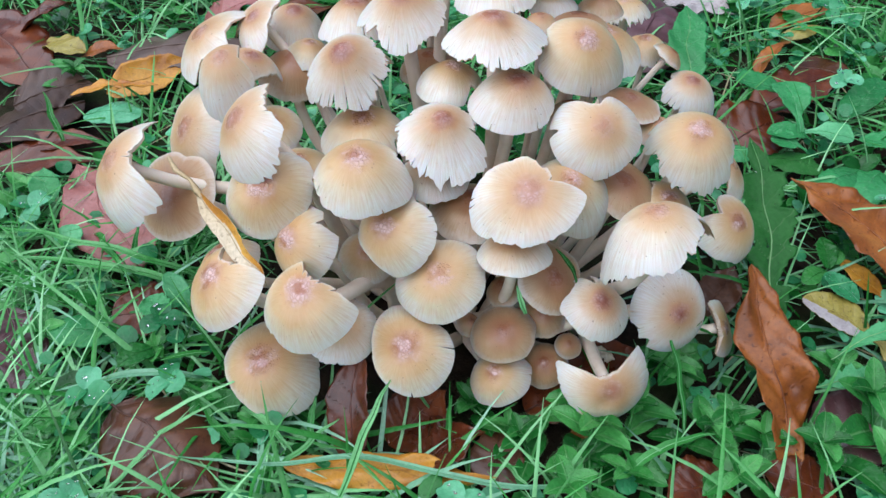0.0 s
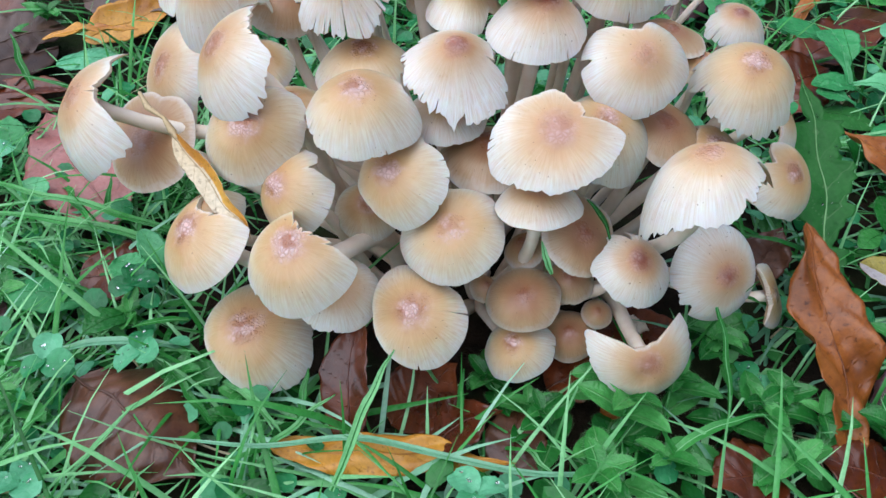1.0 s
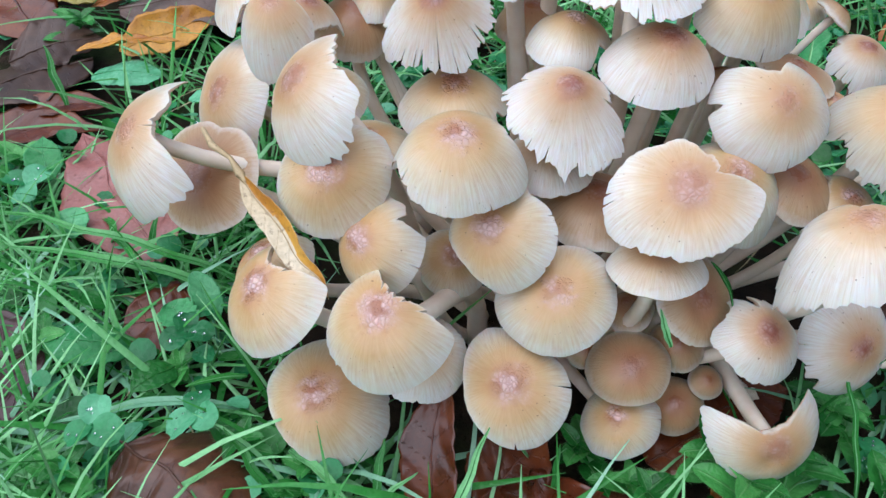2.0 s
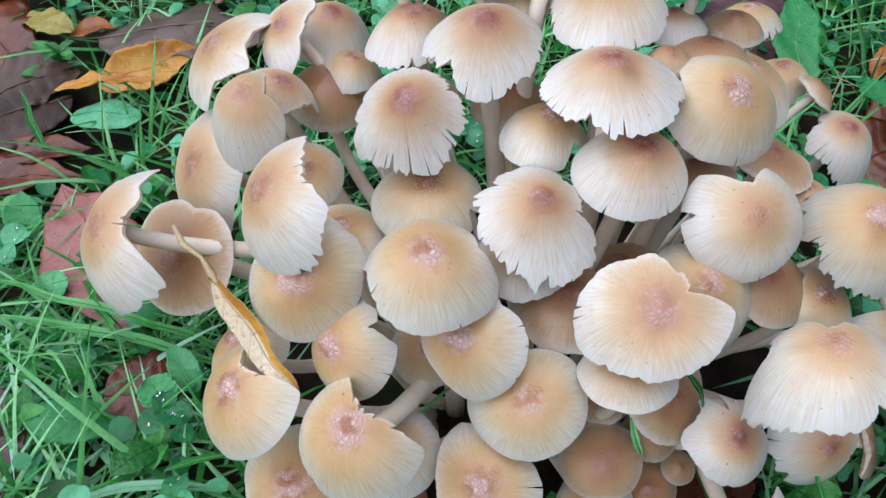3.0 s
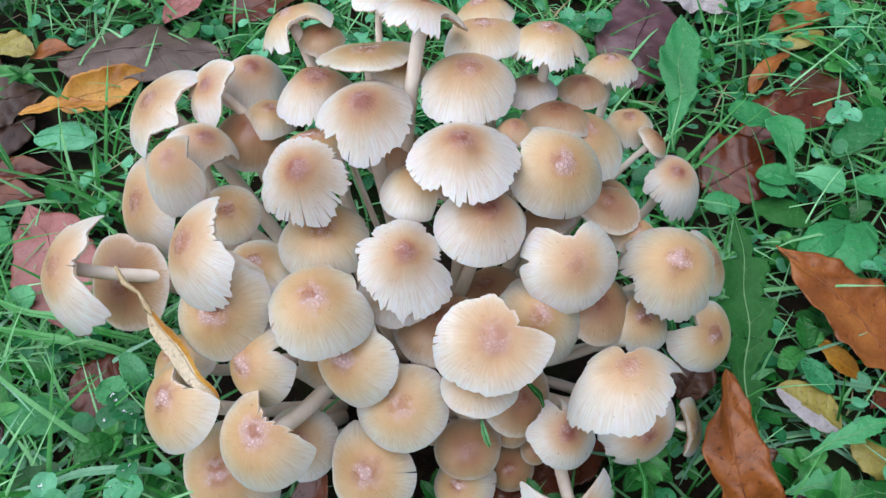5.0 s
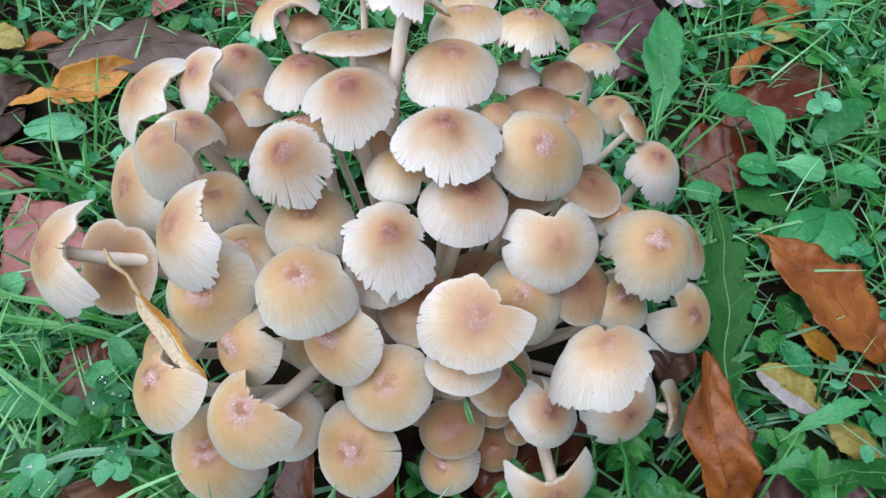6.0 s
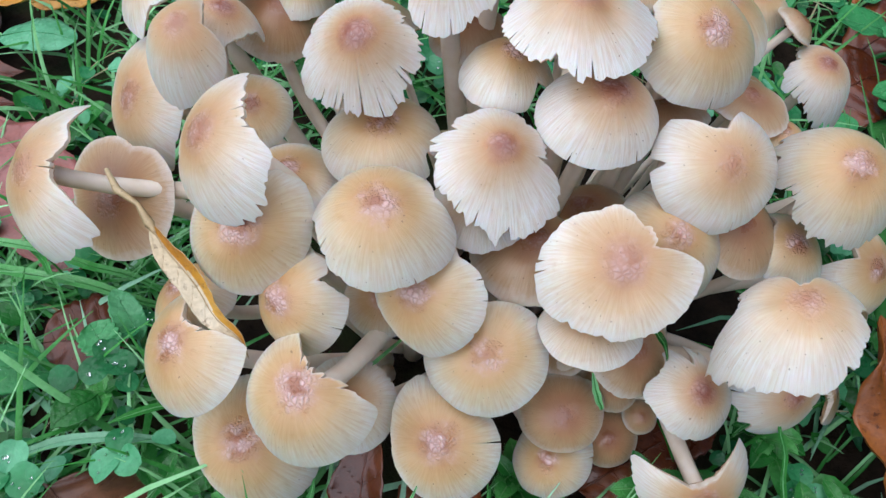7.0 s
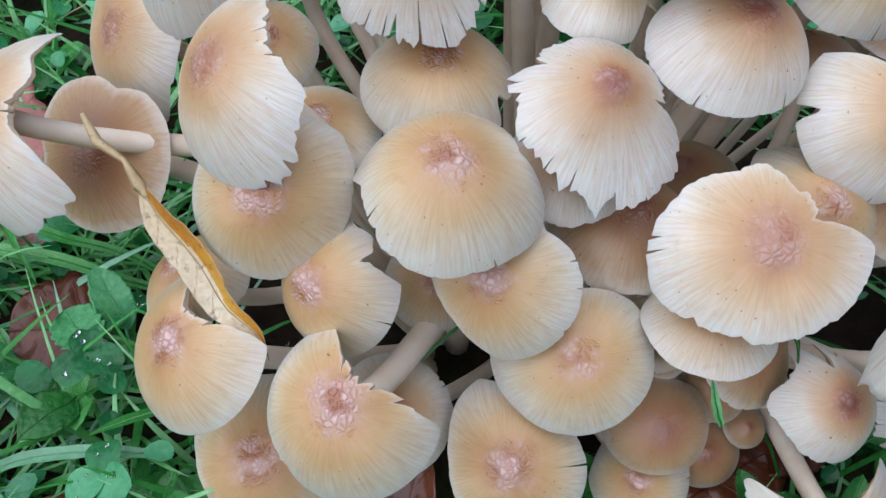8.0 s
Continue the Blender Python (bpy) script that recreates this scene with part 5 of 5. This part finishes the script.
mushroom((0.0281, 0.2738, 0.1237), (0.09, -0.10, 0.99), 0.0171, 0.0141, tone='pale', rag=0.03, splits=((235, 0.07), (300, 0.1)), crisp=0.35, wave=0.03, reach=(0.86, 0.97, 0.99, 1.00, 1.00, 1.00, 1.01, 1.02, 1.02, 1.01, 1.00, 0.98, 0.97, 0.96, 0.93, 0.88), label='pale drying mushroom with a brown boss', seed=110)
mushroom((0.0180, 0.2886, 0.1422), (-0.08, 0.01, 1.00), 0.0195, 0.0118, tone='pale', rag=0.27, power=1.65, splits=((275, 0.2), (262, 0.12), (215, 0.15), (205, 0.12), (195, 0.14)), wave=0.03, reach=(0.98, 1.04, 0.93, 1.04, 1.01, 0.99, 0.98, 0.97, 1.01, 0.88, 0.89, 0.86, 1.00, 0.98, 0.98, 1.00), label='pale mushroom with a ragged split cap rim', seed=111)
mushroom((0.0043, 0.2957, 0.1166), (0.12, 0.11, 0.99), 0.0142, 0.0111, tone='tan', rag=0.03, crisp=0.35, wave=0.03, reach=(0.98, 0.99, 1.00, 0.99, 0.96, 0.84, 0.89, 0.74, 0.96, 1.02, 1.03, 1.03, 1.01, 0.98, 0.71, 0.93), label='smooth tan mushroom under the taller caps', seed=112)
mushroom((-0.0382, 0.2861, 0.1283), (-0.16, -0.43, 0.89), 0.0169, 0.0143, tone='pale', rag=0.5, power=1.7, splits=((268, 0.3), (285, 0.25), (300, 0.25), (240, 0.25), (320, 0.2), (225, 0.2)), wave=0.03, reach=(0.79, 0.79, 0.73, 0.67, 0.76, 0.99, 1.34, 1.02, 1.20, 1.10, 1.04, 1.04, 0.90, 0.93, 0.91, 0.93), label='pale mushroom with a ragged split cap rim', seed=113)
mushroom((-0.0322, 0.2831, 0.1008), (-0.04, -0.05, 1.00), 0.0180, 0.0120, tone='tan', rag=0.1, bites=((330, 8, 0.16),), wave=0.03, reach=(0.92, 0.94, 1.00, 1.00, 1.00, 1.00, 1.00, 1.00, 1.00, 1.05, 1.01, 1.00, 1.00, 1.00, 0.99, 0.90), seed=114)
mushroom((-0.0779, 0.2656, 0.1121), (-0.64, -0.25, 0.72), 0.0194, 0.0097, tone='cream', rag=0.16, splits=((20, 0.15), (355, 0.12)), crisp=0.35, wave=0.03, reach=(0.67, 0.67, 0.78, 0.97, 0.93, 0.86, 0.68, 0.50, 0.51, 0.59, 0.96, 1.07, 1.09, 1.13, 1.03, 0.95), label='tan mushroom with part of its cap torn away', seed=115)
mushroom((-0.0887, 0.3024, 0.1160), (-0.11, -0.33, 0.94), 0.0149, 0.0155, tone='cream', rag=0.06, crisp=0.35, wave=0.03, reach=(0.39, 0.42, 0.51, 0.71, 1.01, 0.76, 0.91, 0.89, 0.99, 1.00, 1.11, 1.13, 1.08, 1.06, 0.97, 0.81), label='tan mushroom with part of its cap torn away', seed=116)
mushroom((-0.1181, 0.3208, 0.0674), (-0.68, -0.44, 0.59), 0.0219, 0.0072, tone='cream', rag=0.03, crisp=0.35, wave=0.03, reach=(1.00, 1.00, 1.00, 0.99, 0.97, 0.90, 0.90, 0.83, 0.94, 0.95, 0.93, 0.99, 1.10, 1.18, 1.04, 1.01), seed=117)
mushroom((-0.1340, 0.2739, 0.0862), (-0.62, -0.28, 0.73), 0.0219, 0.0121, tone='cream', rag=0.12, splits=((350, 0.2),), crisp=0.35, foot=(-0.012, 0.305), stem_rise=0.5, wave=0.03, reach=(0.49, 0.71, 0.73, 1.04, 0.74, 0.96, 0.73, 0.74, 0.78, 1.06, 1.13, 1.11, 1.09, 1.11, 1.10, 0.55), label='tan mushroom with part of its cap torn away', seed=118)
mushroom((-0.1187, 0.2861, 0.0582), (-0.44, -0.52, 0.73), 0.0220, 0.0045, tone='brown', rag=0.03, wave=0.03, reach=(1.00, 0.99, 0.94, 0.77, 0.87, 0.93, 1.09, 1.01, 0.82, 0.88, 0.93, 0.94, 0.94, 0.98, 1.04, 1.01), seed=119)
mushroom((-0.0684, 0.2490, 0.0936), (-0.13, -0.52, 0.84), 0.0180, 0.0126, tone='tan', rag=0.05, splits=((308, 0.12),), wave=0.03, reach=(0.95, 1.01, 1.07, 1.02, 1.00, 1.00, 1.00, 1.00, 1.00, 1.00, 1.01, 1.00, 0.99, 0.96, 0.95, 0.94), seed=120)
mushroom((-0.0592, 0.2364, 0.0779), (-0.58, -0.44, 0.68), 0.0157, 0.0123, tone='tan', rag=0.05, bites=((28, 6, 0.25),), splits=((330, 0.12),), wave=0.03, reach=(1.03, 0.80, 0.91, 0.90, 0.98, 0.99, 1.00, 1.00, 1.00, 1.00, 1.01, 1.04, 1.10, 0.99, 1.00, 1.01), label='tan mushroom with part of its cap torn away', seed=121)
mushroom((-0.0222, 0.2345, 0.0854), (-0.45, -0.49, 0.75), 0.0173, 0.0109, tone='tan', rag=0.05, bites=((222, 5, 0.1),), splits=((15, 0.08), (355, 0.06)), wave=0.03, reach=(0.97, 0.92, 0.81, 0.95, 0.99, 1.00, 1.01, 1.07, 0.93, 0.75, 0.72, 0.82, 0.99, 1.04, 1.00, 1.00), seed=122)
mushroom((-0.0018, 0.2246, 0.0710), (-0.18, -0.47, 0.86), 0.0180, 0.0099, tone='tan', rag=0.03, wave=0.03, reach=(0.92, 0.91, 0.94, 0.88, 0.82, 0.96, 0.99, 1.02, 1.07, 1.04, 0.98, 0.97, 0.96, 0.94, 0.93, 0.93), seed=123)
mushroom((-0.0515, 0.2107, 0.0762), (-0.24, -0.34, 0.91), 0.0189, 0.0134, tone='tan', rag=0.16, bites=((26, 5, 0.66), (62, 4, 0.68), (5, 5, 0.42), (85, 5, 0.6)), splits=((70, 0.1),), crisp=0.35, stem_bow=0.0, stem_rise=0.65, wave=0.03, reach=(0.72, 0.44, 0.34, 0.37, 0.50, 1.20, 1.35, 1.30, 1.20, 0.95, 0.91, 0.99, 1.05, 1.10, 1.13, 1.19), label='tan mushroom with part of its cap torn away', seed=124)
mushroom((-0.0890, 0.2297, 0.0645), (-0.53, -0.26, 0.81), 0.0191, 0.0104, tone='tan', rag=0.1, bites=((20, 5, 0.55), (58, 5, 0.62)), crisp=0.35, wave=0.03, reach=(0.95, 0.52, 0.40, 0.40, 0.80, 1.20, 1.05, 1.00, 1.05, 0.96, 0.92, 0.98, 1.08, 1.11, 1.10, 1.09), label='tan mushroom with part of its cap torn away', seed=125)
mushroom((-0.0726, 0.2149, 0.0325), (-0.14, -0.40, 0.91), 0.0204, 0.0135, tone='tan', rag=0.05, splits=((300, 0.06),), wave=0.03, reach=(1.02, 1.00, 1.00, 1.00, 1.00, 1.00, 1.02, 1.08, 0.84, 0.78, 0.79, 0.87, 0.99, 1.03, 1.09, 1.07), seed=126)
mushroom((-0.0400, 0.2220, 0.0460), (0.05, -0.30, 0.95), 0.0150, 0.0080, tone='cream', rag=0.08, splits=((30, 0.1), (60, 0.08)), seed=127)
mushroom((-0.0145, 0.2085, 0.0487), (-0.15, -0.47, 0.87), 0.0170, 0.0078, tone='tan', rag=0.03, splits=((0, 0.3), (275, 0.1)), wave=0.03, reach=(1.04, 0.97, 0.84, 0.83, 0.99, 1.18, 1.05, 0.87, 0.79, 0.81, 0.87, 0.96, 1.05, 1.10, 1.08, 1.06), label='tan mushroom with slits torn in its cap', seed=128)
mushroom((0.0231, 0.2198, 0.0436), (-0.11, -0.46, 0.88), 0.0129, 0.0082, tone='brown', rag=0.02, crisp=0.35, wave=0.03, reach=(0.97, 1.08, 1.06, 0.97, 0.91, 0.98, 1.00, 1.02, 1.04, 1.01, 0.96, 0.89, 0.88, 0.88, 0.95, 0.95), label='small round brownish mushroom', seed=129)
mushroom((0.0198, 0.2120, 0.0277), (-0.30, -0.38, 0.88), 0.0124, 0.0102, tone='tan', rag=0.02, splits=((5, 0.1),), crisp=0.35, wave=0.03, reach=(1.04, 1.11, 1.03, 1.01, 1.00, 1.00, 1.01, 0.95, 0.99, 0.96, 1.01, 0.94, 0.94, 0.93, 0.97, 1.01), label='small round tan mushroom low in the cluster', seed=130)
mushroom((0.0409, 0.2223, 0.0220), (-0.19, -0.42, 0.89), 0.0098, 0.0073, tone='brown', rag=0.02, label='brown mushroom cap under its neighbours', seed=131)
mushroom((0.0403, 0.2328, 0.0410), (-0.07, -0.29, 0.95), 0.0090, 0.0071, tone='brown', rag=0.06, label='brown mushroom cap under its neighbours', seed=132)
mushroom((0.0595, 0.2193, 0.0621), (0.14, -0.38, 0.91), 0.0136, 0.0101, tone='pale', rag=0.1, bites=((103, 8, 0.45), (85, 6, 0.2)), crisp=0.35, wave=0.03, reach=(0.91, 0.63, 0.63, 0.71, 0.97, 1.15, 0.84, 0.85, 1.00, 0.92, 0.91, 0.97, 0.97, 0.98, 0.98, 1.09), label='tan mushroom with part of its cap torn away', seed=133)
mushroom((0.0922, 0.2246, 0.0492), (0.29, -0.74, 0.60), 0.0171, 0.0092, tone='pale', rag=0.25, bites=((228, 8, 0.12),), splits=((180, 0.15), (205, 0.12)), crisp=0.35, wave=0.03, reach=(0.98, 0.99, 1.00, 1.00, 1.00, 1.00, 1.01, 1.03, 1.11, 0.85, 0.97, 1.17, 1.07, 1.00, 0.98, 0.96), label='tan mushroom with part of its cap torn away', seed=134)
mushroom((0.0631, 0.1968, 0.0364), (0.09, -0.89, 0.45), 0.0171, 0.0094, tone='cream', rag=0.1, crisp=0.35, foot=(0.060, 0.262), stem_bow=0.0, stem_rise=0.25, wave=0.03, reach=(1.06, 1.02, 1.07, 0.43, 0.33, 0.31, 0.36, 1.15, 1.04, 0.98, 0.91, 0.89, 0.86, 0.94, 0.99, 1.04), label='bent-over mushroom with half its cap broken off', seed=135)
mushroom((0.0255, 0.2310, 0.0827), (-0.10, 0.05, 0.99), 0.0141, 0.0090, tone='cream', rag=0.02, crisp=0.35, wave=0.03, reach=(1.04, 1.01, 1.00, 1.00, 1.00, 1.00, 1.01, 1.05, 0.98, 0.95, 0.93, 0.91, 0.93, 0.94, 0.95, 1.01), seed=136)
mushroom((0.0433, 0.2343, 0.0597), (0.46, -0.41, 0.79), 0.0154, 0.0034, tone='brown', rag=0.06, crisp=0.35, label='brown mushroom cap under its neighbours', seed=137)
mushroom((-0.0305, 0.2520, 0.0570), (0.10, -0.35, 0.93), 0.0121, 0.0080, tone='tan', rag=0.02, label='brown mushroom cap under its neighbours', seed=138)
mushroom((0.0122, 0.2577, 0.0810), (0.05, 0.00, 1.00), 0.0178, 0.0104, tone='brown', rag=0.04, label='brown mushroom cap under its neighbours', seed=139)
mushroom((0.0471, 0.2466, 0.0982), (-0.02, -0.43, 0.90), 0.0160, 0.0156, tone='tan', rag=0.03, crisp=0.35, wave=0.03, reach=(1.00, 0.98, 0.93, 0.71, 0.76, 1.09, 0.98, 1.00, 1.00, 1.00, 1.00, 1.00, 1.02, 1.07, 1.10, 1.01), seed=140)
mushroom((0.0711, 0.2613, 0.0867), (0.25, -0.15, 0.96), 0.0157, 0.0067, tone='brown', rag=0.03, label='brown mushroom cap under its neighbours', seed=141)
mushroom((0.0888, 0.2584, 0.0802), (0.18, -0.22, 0.96), 0.0129, 0.0082, tone='tan', rag=0.14, bites=((150, 40, 0.4),), label='tan mushroom with part of its cap torn away', seed=142)
mushroom((0.0770, 0.2974, 0.1000), (0.24, 0.03, 0.97), 0.0139, 0.0041, tone='brown', rag=0.1, bites=((110, 50, 0.4),), flare=0.3, label='tan mushroom with part of its cap torn away', seed=143)
mushroom((0.0866, 0.2918, 0.0928), (-0.07, 0.12, 0.99), 0.0103, 0.0072, tone='tan', rag=0.06, seed=144)
mushroom((0.1078, 0.3181, 0.0947), (0.14, -0.21, 0.97), 0.0126, 0.0090, tone='pale', rag=0.35, splits=((215, 0.25), (228, 0.2), (242, 0.15)), crisp=0.35, wave=0.03, reach=(1.07, 1.04, 0.98, 0.90, 0.88, 0.83, 0.74, 0.75, 0.82, 0.93, 0.93, 0.95, 1.13, 1.16, 1.21, 1.16), label='pale mushroom with a ragged split cap rim', seed=145)
mushroom((0.0900, 0.3438, 0.1004), (-0.11, -0.02, 0.99), 0.0110, 0.0092, tone='tan', rag=0.2, label='pale mushroom with a ragged split cap rim', seed=146)
mushroom((0.1004, 0.3304, 0.1017), (0.63, 0.08, 0.78), 0.0079, 0.0045, tone='brown', rag=0.1, label='brown mushroom cap under its neighbours', seed=147)
mushroom((0.0524, 0.3443, 0.1451), (0.05, 0.22, 0.97), 0.0166, 0.0126, tone='tan', rag=0.46, wave=0.08, crisp=0.35, label='pale mushroom with a ragged split cap rim', seed=148)
mushroom((0.0869, 0.3808, 0.0999), (-0.08, 0.16, 0.98), 0.0131, 0.0106, tone='tan', rag=0.41, crisp=0.35, label='pale mushroom with a ragged split cap rim', seed=149)
mushroom((0.0204, 0.3229, 0.1441), (-0.08, 0.02, 1.00), 0.0185, 0.0115, tone='cream', rag=0.14, splits=((290, 0.1), (270, 0.1)), wave=0.03, reach=(0.94, 0.93, 0.95, 0.81, 0.99, 0.84, 0.82, 0.90, 0.90, 1.01, 1.00, 1.00, 1.00, 1.00, 0.99, 0.95), label='pale drying mushroom with a brown boss', seed=150)
mushroom((0.0270, 0.3459, 0.1454), (-0.08, 0.14, 0.99), 0.0151, 0.0078, tone='tan', rag=0.05, wave=0.03, reach=(0.99, 0.94, 0.87, 0.87, 0.89, 0.76, 0.79, 0.92, 0.96, 1.10, 1.03, 1.01, 1.00, 1.00, 1.00, 1.00), seed=151)
mushroom((0.0259, 0.3584, 0.1458), (-0.23, 0.27, 0.93), 0.0129, 0.0092, tone='tan', rag=0.06, seed=152)
mushroom((0.0056, 0.3376, 0.1606), (0.20, 0.41, 0.89), 0.0181, 0.0092, tone='pale', rag=0.43, bites=((320, 26, 0.45),), wave=0.1, label='pale mushroom with a ragged split cap rim', seed=153)
mushroom((-0.0164, 0.3429, 0.1345), (-0.09, 0.42, 0.90), 0.0207, 0.0042, tone='tan', rag=0.2, flare=0.45, wave=0.1, label='flat-topped mushroom with a turned-out rim', seed=154)
mushroom((-0.0128, 0.3631, 0.1457), (0.06, 0.19, 0.98), 0.0112, 0.0051, tone='pale', rag=0.2, wave=0.1, label='pale mushroom with a ragged split cap rim', seed=155)
mushroom((-0.0385, 0.3482, 0.1167), (-0.05, 0.20, 0.98), 0.0183, 0.0155, tone='pale', rag=0.14, splits=((285, 0.2),), label='pale mushroom with a ragged split cap rim', seed=156)
mushroom((-0.0162, 0.3080, 0.1410), (-0.07, -0.19, 0.98), 0.0177, 0.0132, tone='pale', rag=0.27, power=1.8, splits=((250, 0.2), (275, 0.15)), wave=0.03, reach=(0.89, 0.97, 0.99, 1.00, 1.00, 1.02, 1.03, 1.06, 1.05, 0.95, 0.79, 0.98, 1.02, 0.97, 0.94, 0.90), label='pale mushroom with a ragged split cap rim', seed=157)
mushroom((-0.0516, 0.3700, 0.1301), (-0.42, 0.26, 0.87), 0.0169, 0.0118, tone='tan', rag=0.24, bites=((300, 35, 0.45),), wave=0.1, label='tan mushroom with part of its cap torn away', seed=158)
mushroom((-0.0372, 0.3650, 0.1236), (0.07, -0.11, 0.99), 0.0099, 0.0059, tone='brown', rag=0.2, label='brown mushroom cap under its neighbours', seed=159)
mushroom((-0.0854, 0.3521, 0.1067), (-0.50, -0.25, 0.83), 0.0157, 0.0061, tone='pale', rag=0.1, wave=0.03, reach=(0.64, 0.81, 0.85, 0.80, 0.83, 0.97, 1.01, 1.14, 1.05, 0.53, 0.84, 1.09, 1.09, 0.92, 0.63, 0.62), label='tan mushroom with part of its cap torn away', seed=160)
# pale tone stands in for light coming through this cap from behind
mushroom((-0.0698, 0.3725, 0.0984), (0.16, -0.14, 0.98), 0.0164, 0.0160, tone='pale', rag=0.14, label='pale mushroom with a ragged split cap rim', seed=161)
mushroom((-0.1100, 0.3492, 0.0998), (-0.55, -0.10, 0.83), 0.0210, 0.0094, tone='cream', rag=0.06, wave=0.03, reach=(0.71, 0.98, 1.01, 0.87, 0.90, 0.63, 0.74, 0.86, 0.95, 0.91, 0.96, 1.05, 0.76, 0.79, 0.91, 0.67), label='tan mushroom with part of its cap torn away', seed=162)
mushroom((-0.0821, 0.3268, 0.1015), (0.33, 0.02, 0.94), 0.0152, 0.0103, tone='pale', rag=0.1, bites=((320, 40, 0.3),), label='tan mushroom with part of its cap torn away', seed=163)
mushroom((-0.0684, 0.3477, 0.0882), (0.21, -0.14, 0.97), 0.0161, 0.0142, tone='brown', rag=0.05, label='brown mushroom cap under its neighbours', seed=164)
mushroom((-0.0395, 0.3241, 0.1068), (-0.16, 0.40, 0.90), 0.0176, 0.0093, tone='tan', rag=0.1, seed=165)
mushroom((-0.0948, 0.2588, 0.0495), (-0.45, 0.07, 0.89), 0.0155, 0.0103, tone='tan', rag=0.05, seed=166)
mushroom((0.0501, 0.2919, 0.1018), (-0.19, 0.47, 0.86), 0.0119, 0.0064, tone='brown', rag=0.03, label='brown mushroom cap under its neighbours', seed=167)
mushroom((0.0561, 0.3253, 0.1224), (-0.00, 0.30, 0.95), 0.0142, 0.0073, tone='brown', rag=0.03, label='brown mushroom cap under its neighbours', seed=168)
mushroom((0.0378, 0.3049, 0.1329), (-0.05, 0.03, 1.00), 0.0071, 0.0050, tone='brown', rag=0.03, label='brown mushroom cap under its neighbours', seed=169)
mushroom((0.0232, 0.2402, 0.0498), (-0.32, -0.07, 0.95), 0.0080, 0.0062, tone='brown', rag=0.03, label='brown mushroom cap under its neighbours', seed=170)
mushroom((0.0114, 0.2311, 0.0375), (0.24, -0.27, 0.93), 0.0055, 0.0043, tone='brown', rag=0.03, label='brown mushroom cap under its neighbours', seed=171)
mushroom((0.0513, 0.2272, 0.0281), (-0.03, -0.37, 0.93), 0.0057, 0.0043, tone='brown', rag=0.03, label='brown mushroom cap under its neighbours', seed=172)
mushroom((0.1199, 0.2410, 0.0220), (0.75, -0.32, 0.58), 0.0130, 0.0040, tone='tan', rag=0.16, bites=((190, 60, 0.6),), label='tan mushroom with part of its cap torn away', seed=173)
mushroom((0.1257, 0.2945, 0.0673), (0.70, -0.13, 0.71), 0.0149, 0.0053, tone='cream', rag=0.1, bites=((200, 60, 0.4),), label='tan mushroom with part of its cap torn away', seed=174)
mushroom((-0.0043, 0.2621, 0.0933), (-0.02, -0.06, 1.00), 0.0144, 0.0087, tone='cream', rag=0.08, seed=175)
mushroom((-0.0601, 0.2802, 0.0815), (-0.12, 0.09, 0.99), 0.0155, 0.0057, tone='tan', rag=0.04, label='brown mushroom cap under its neighbours', seed=176)
mushroom((0.0306, 0.2826, 0.0658), (-0.28, 0.19, 0.94), 0.0149, 0.0064, tone='brown', rag=0.03, label='brown mushroom cap under its neighbours', seed=177)
mushroom((-0.0734, 0.3051, 0.0823), (0.10, -0.32, 0.94), 0.0131, 0.0068, tone='tan', rag=0.03, seed=178)
mushroom((0.0679, 0.3420, 0.1211), (0.01, 0.09, 1.00), 0.0103, 0.0068, tone='brown', rag=0.06, label='brown mushroom cap under its neighbours', seed=179)
mushroom((-0.0038, 0.3386, 0.1321), (0.09, 0.17, 0.98), 0.0119, 0.0064, tone='tan', rag=0.15, label='pale mushroom with a ragged split cap rim', seed=180)
mushroom((0.0464, 0.3387, 0.1238), (-0.11, 0.16, 0.98), 0.0108, 0.0070, tone='pale', rag=0.08, seed=181)
mushroom((-0.0614, 0.3540, 0.0920), (0.14, 0.03, 0.99), 0.0119, 0.0087, tone='tan', rag=0.05, label='brown mushroom cap under its neighbours', seed=182)
mushroom((-0.0066, 0.3228, 0.1045), (-0.07, -0.04, 1.00), 0.0131, 0.0081, tone='brown', rag=0.03, label='brown mushroom cap under its neighbours', seed=183)
mushroom((0.0797, 0.3079, 0.0930), (0.03, -0.22, 0.97), 0.0094, 0.0057, tone='brown', rag=0.03, label='brown mushroom cap under its neighbours', seed=184)
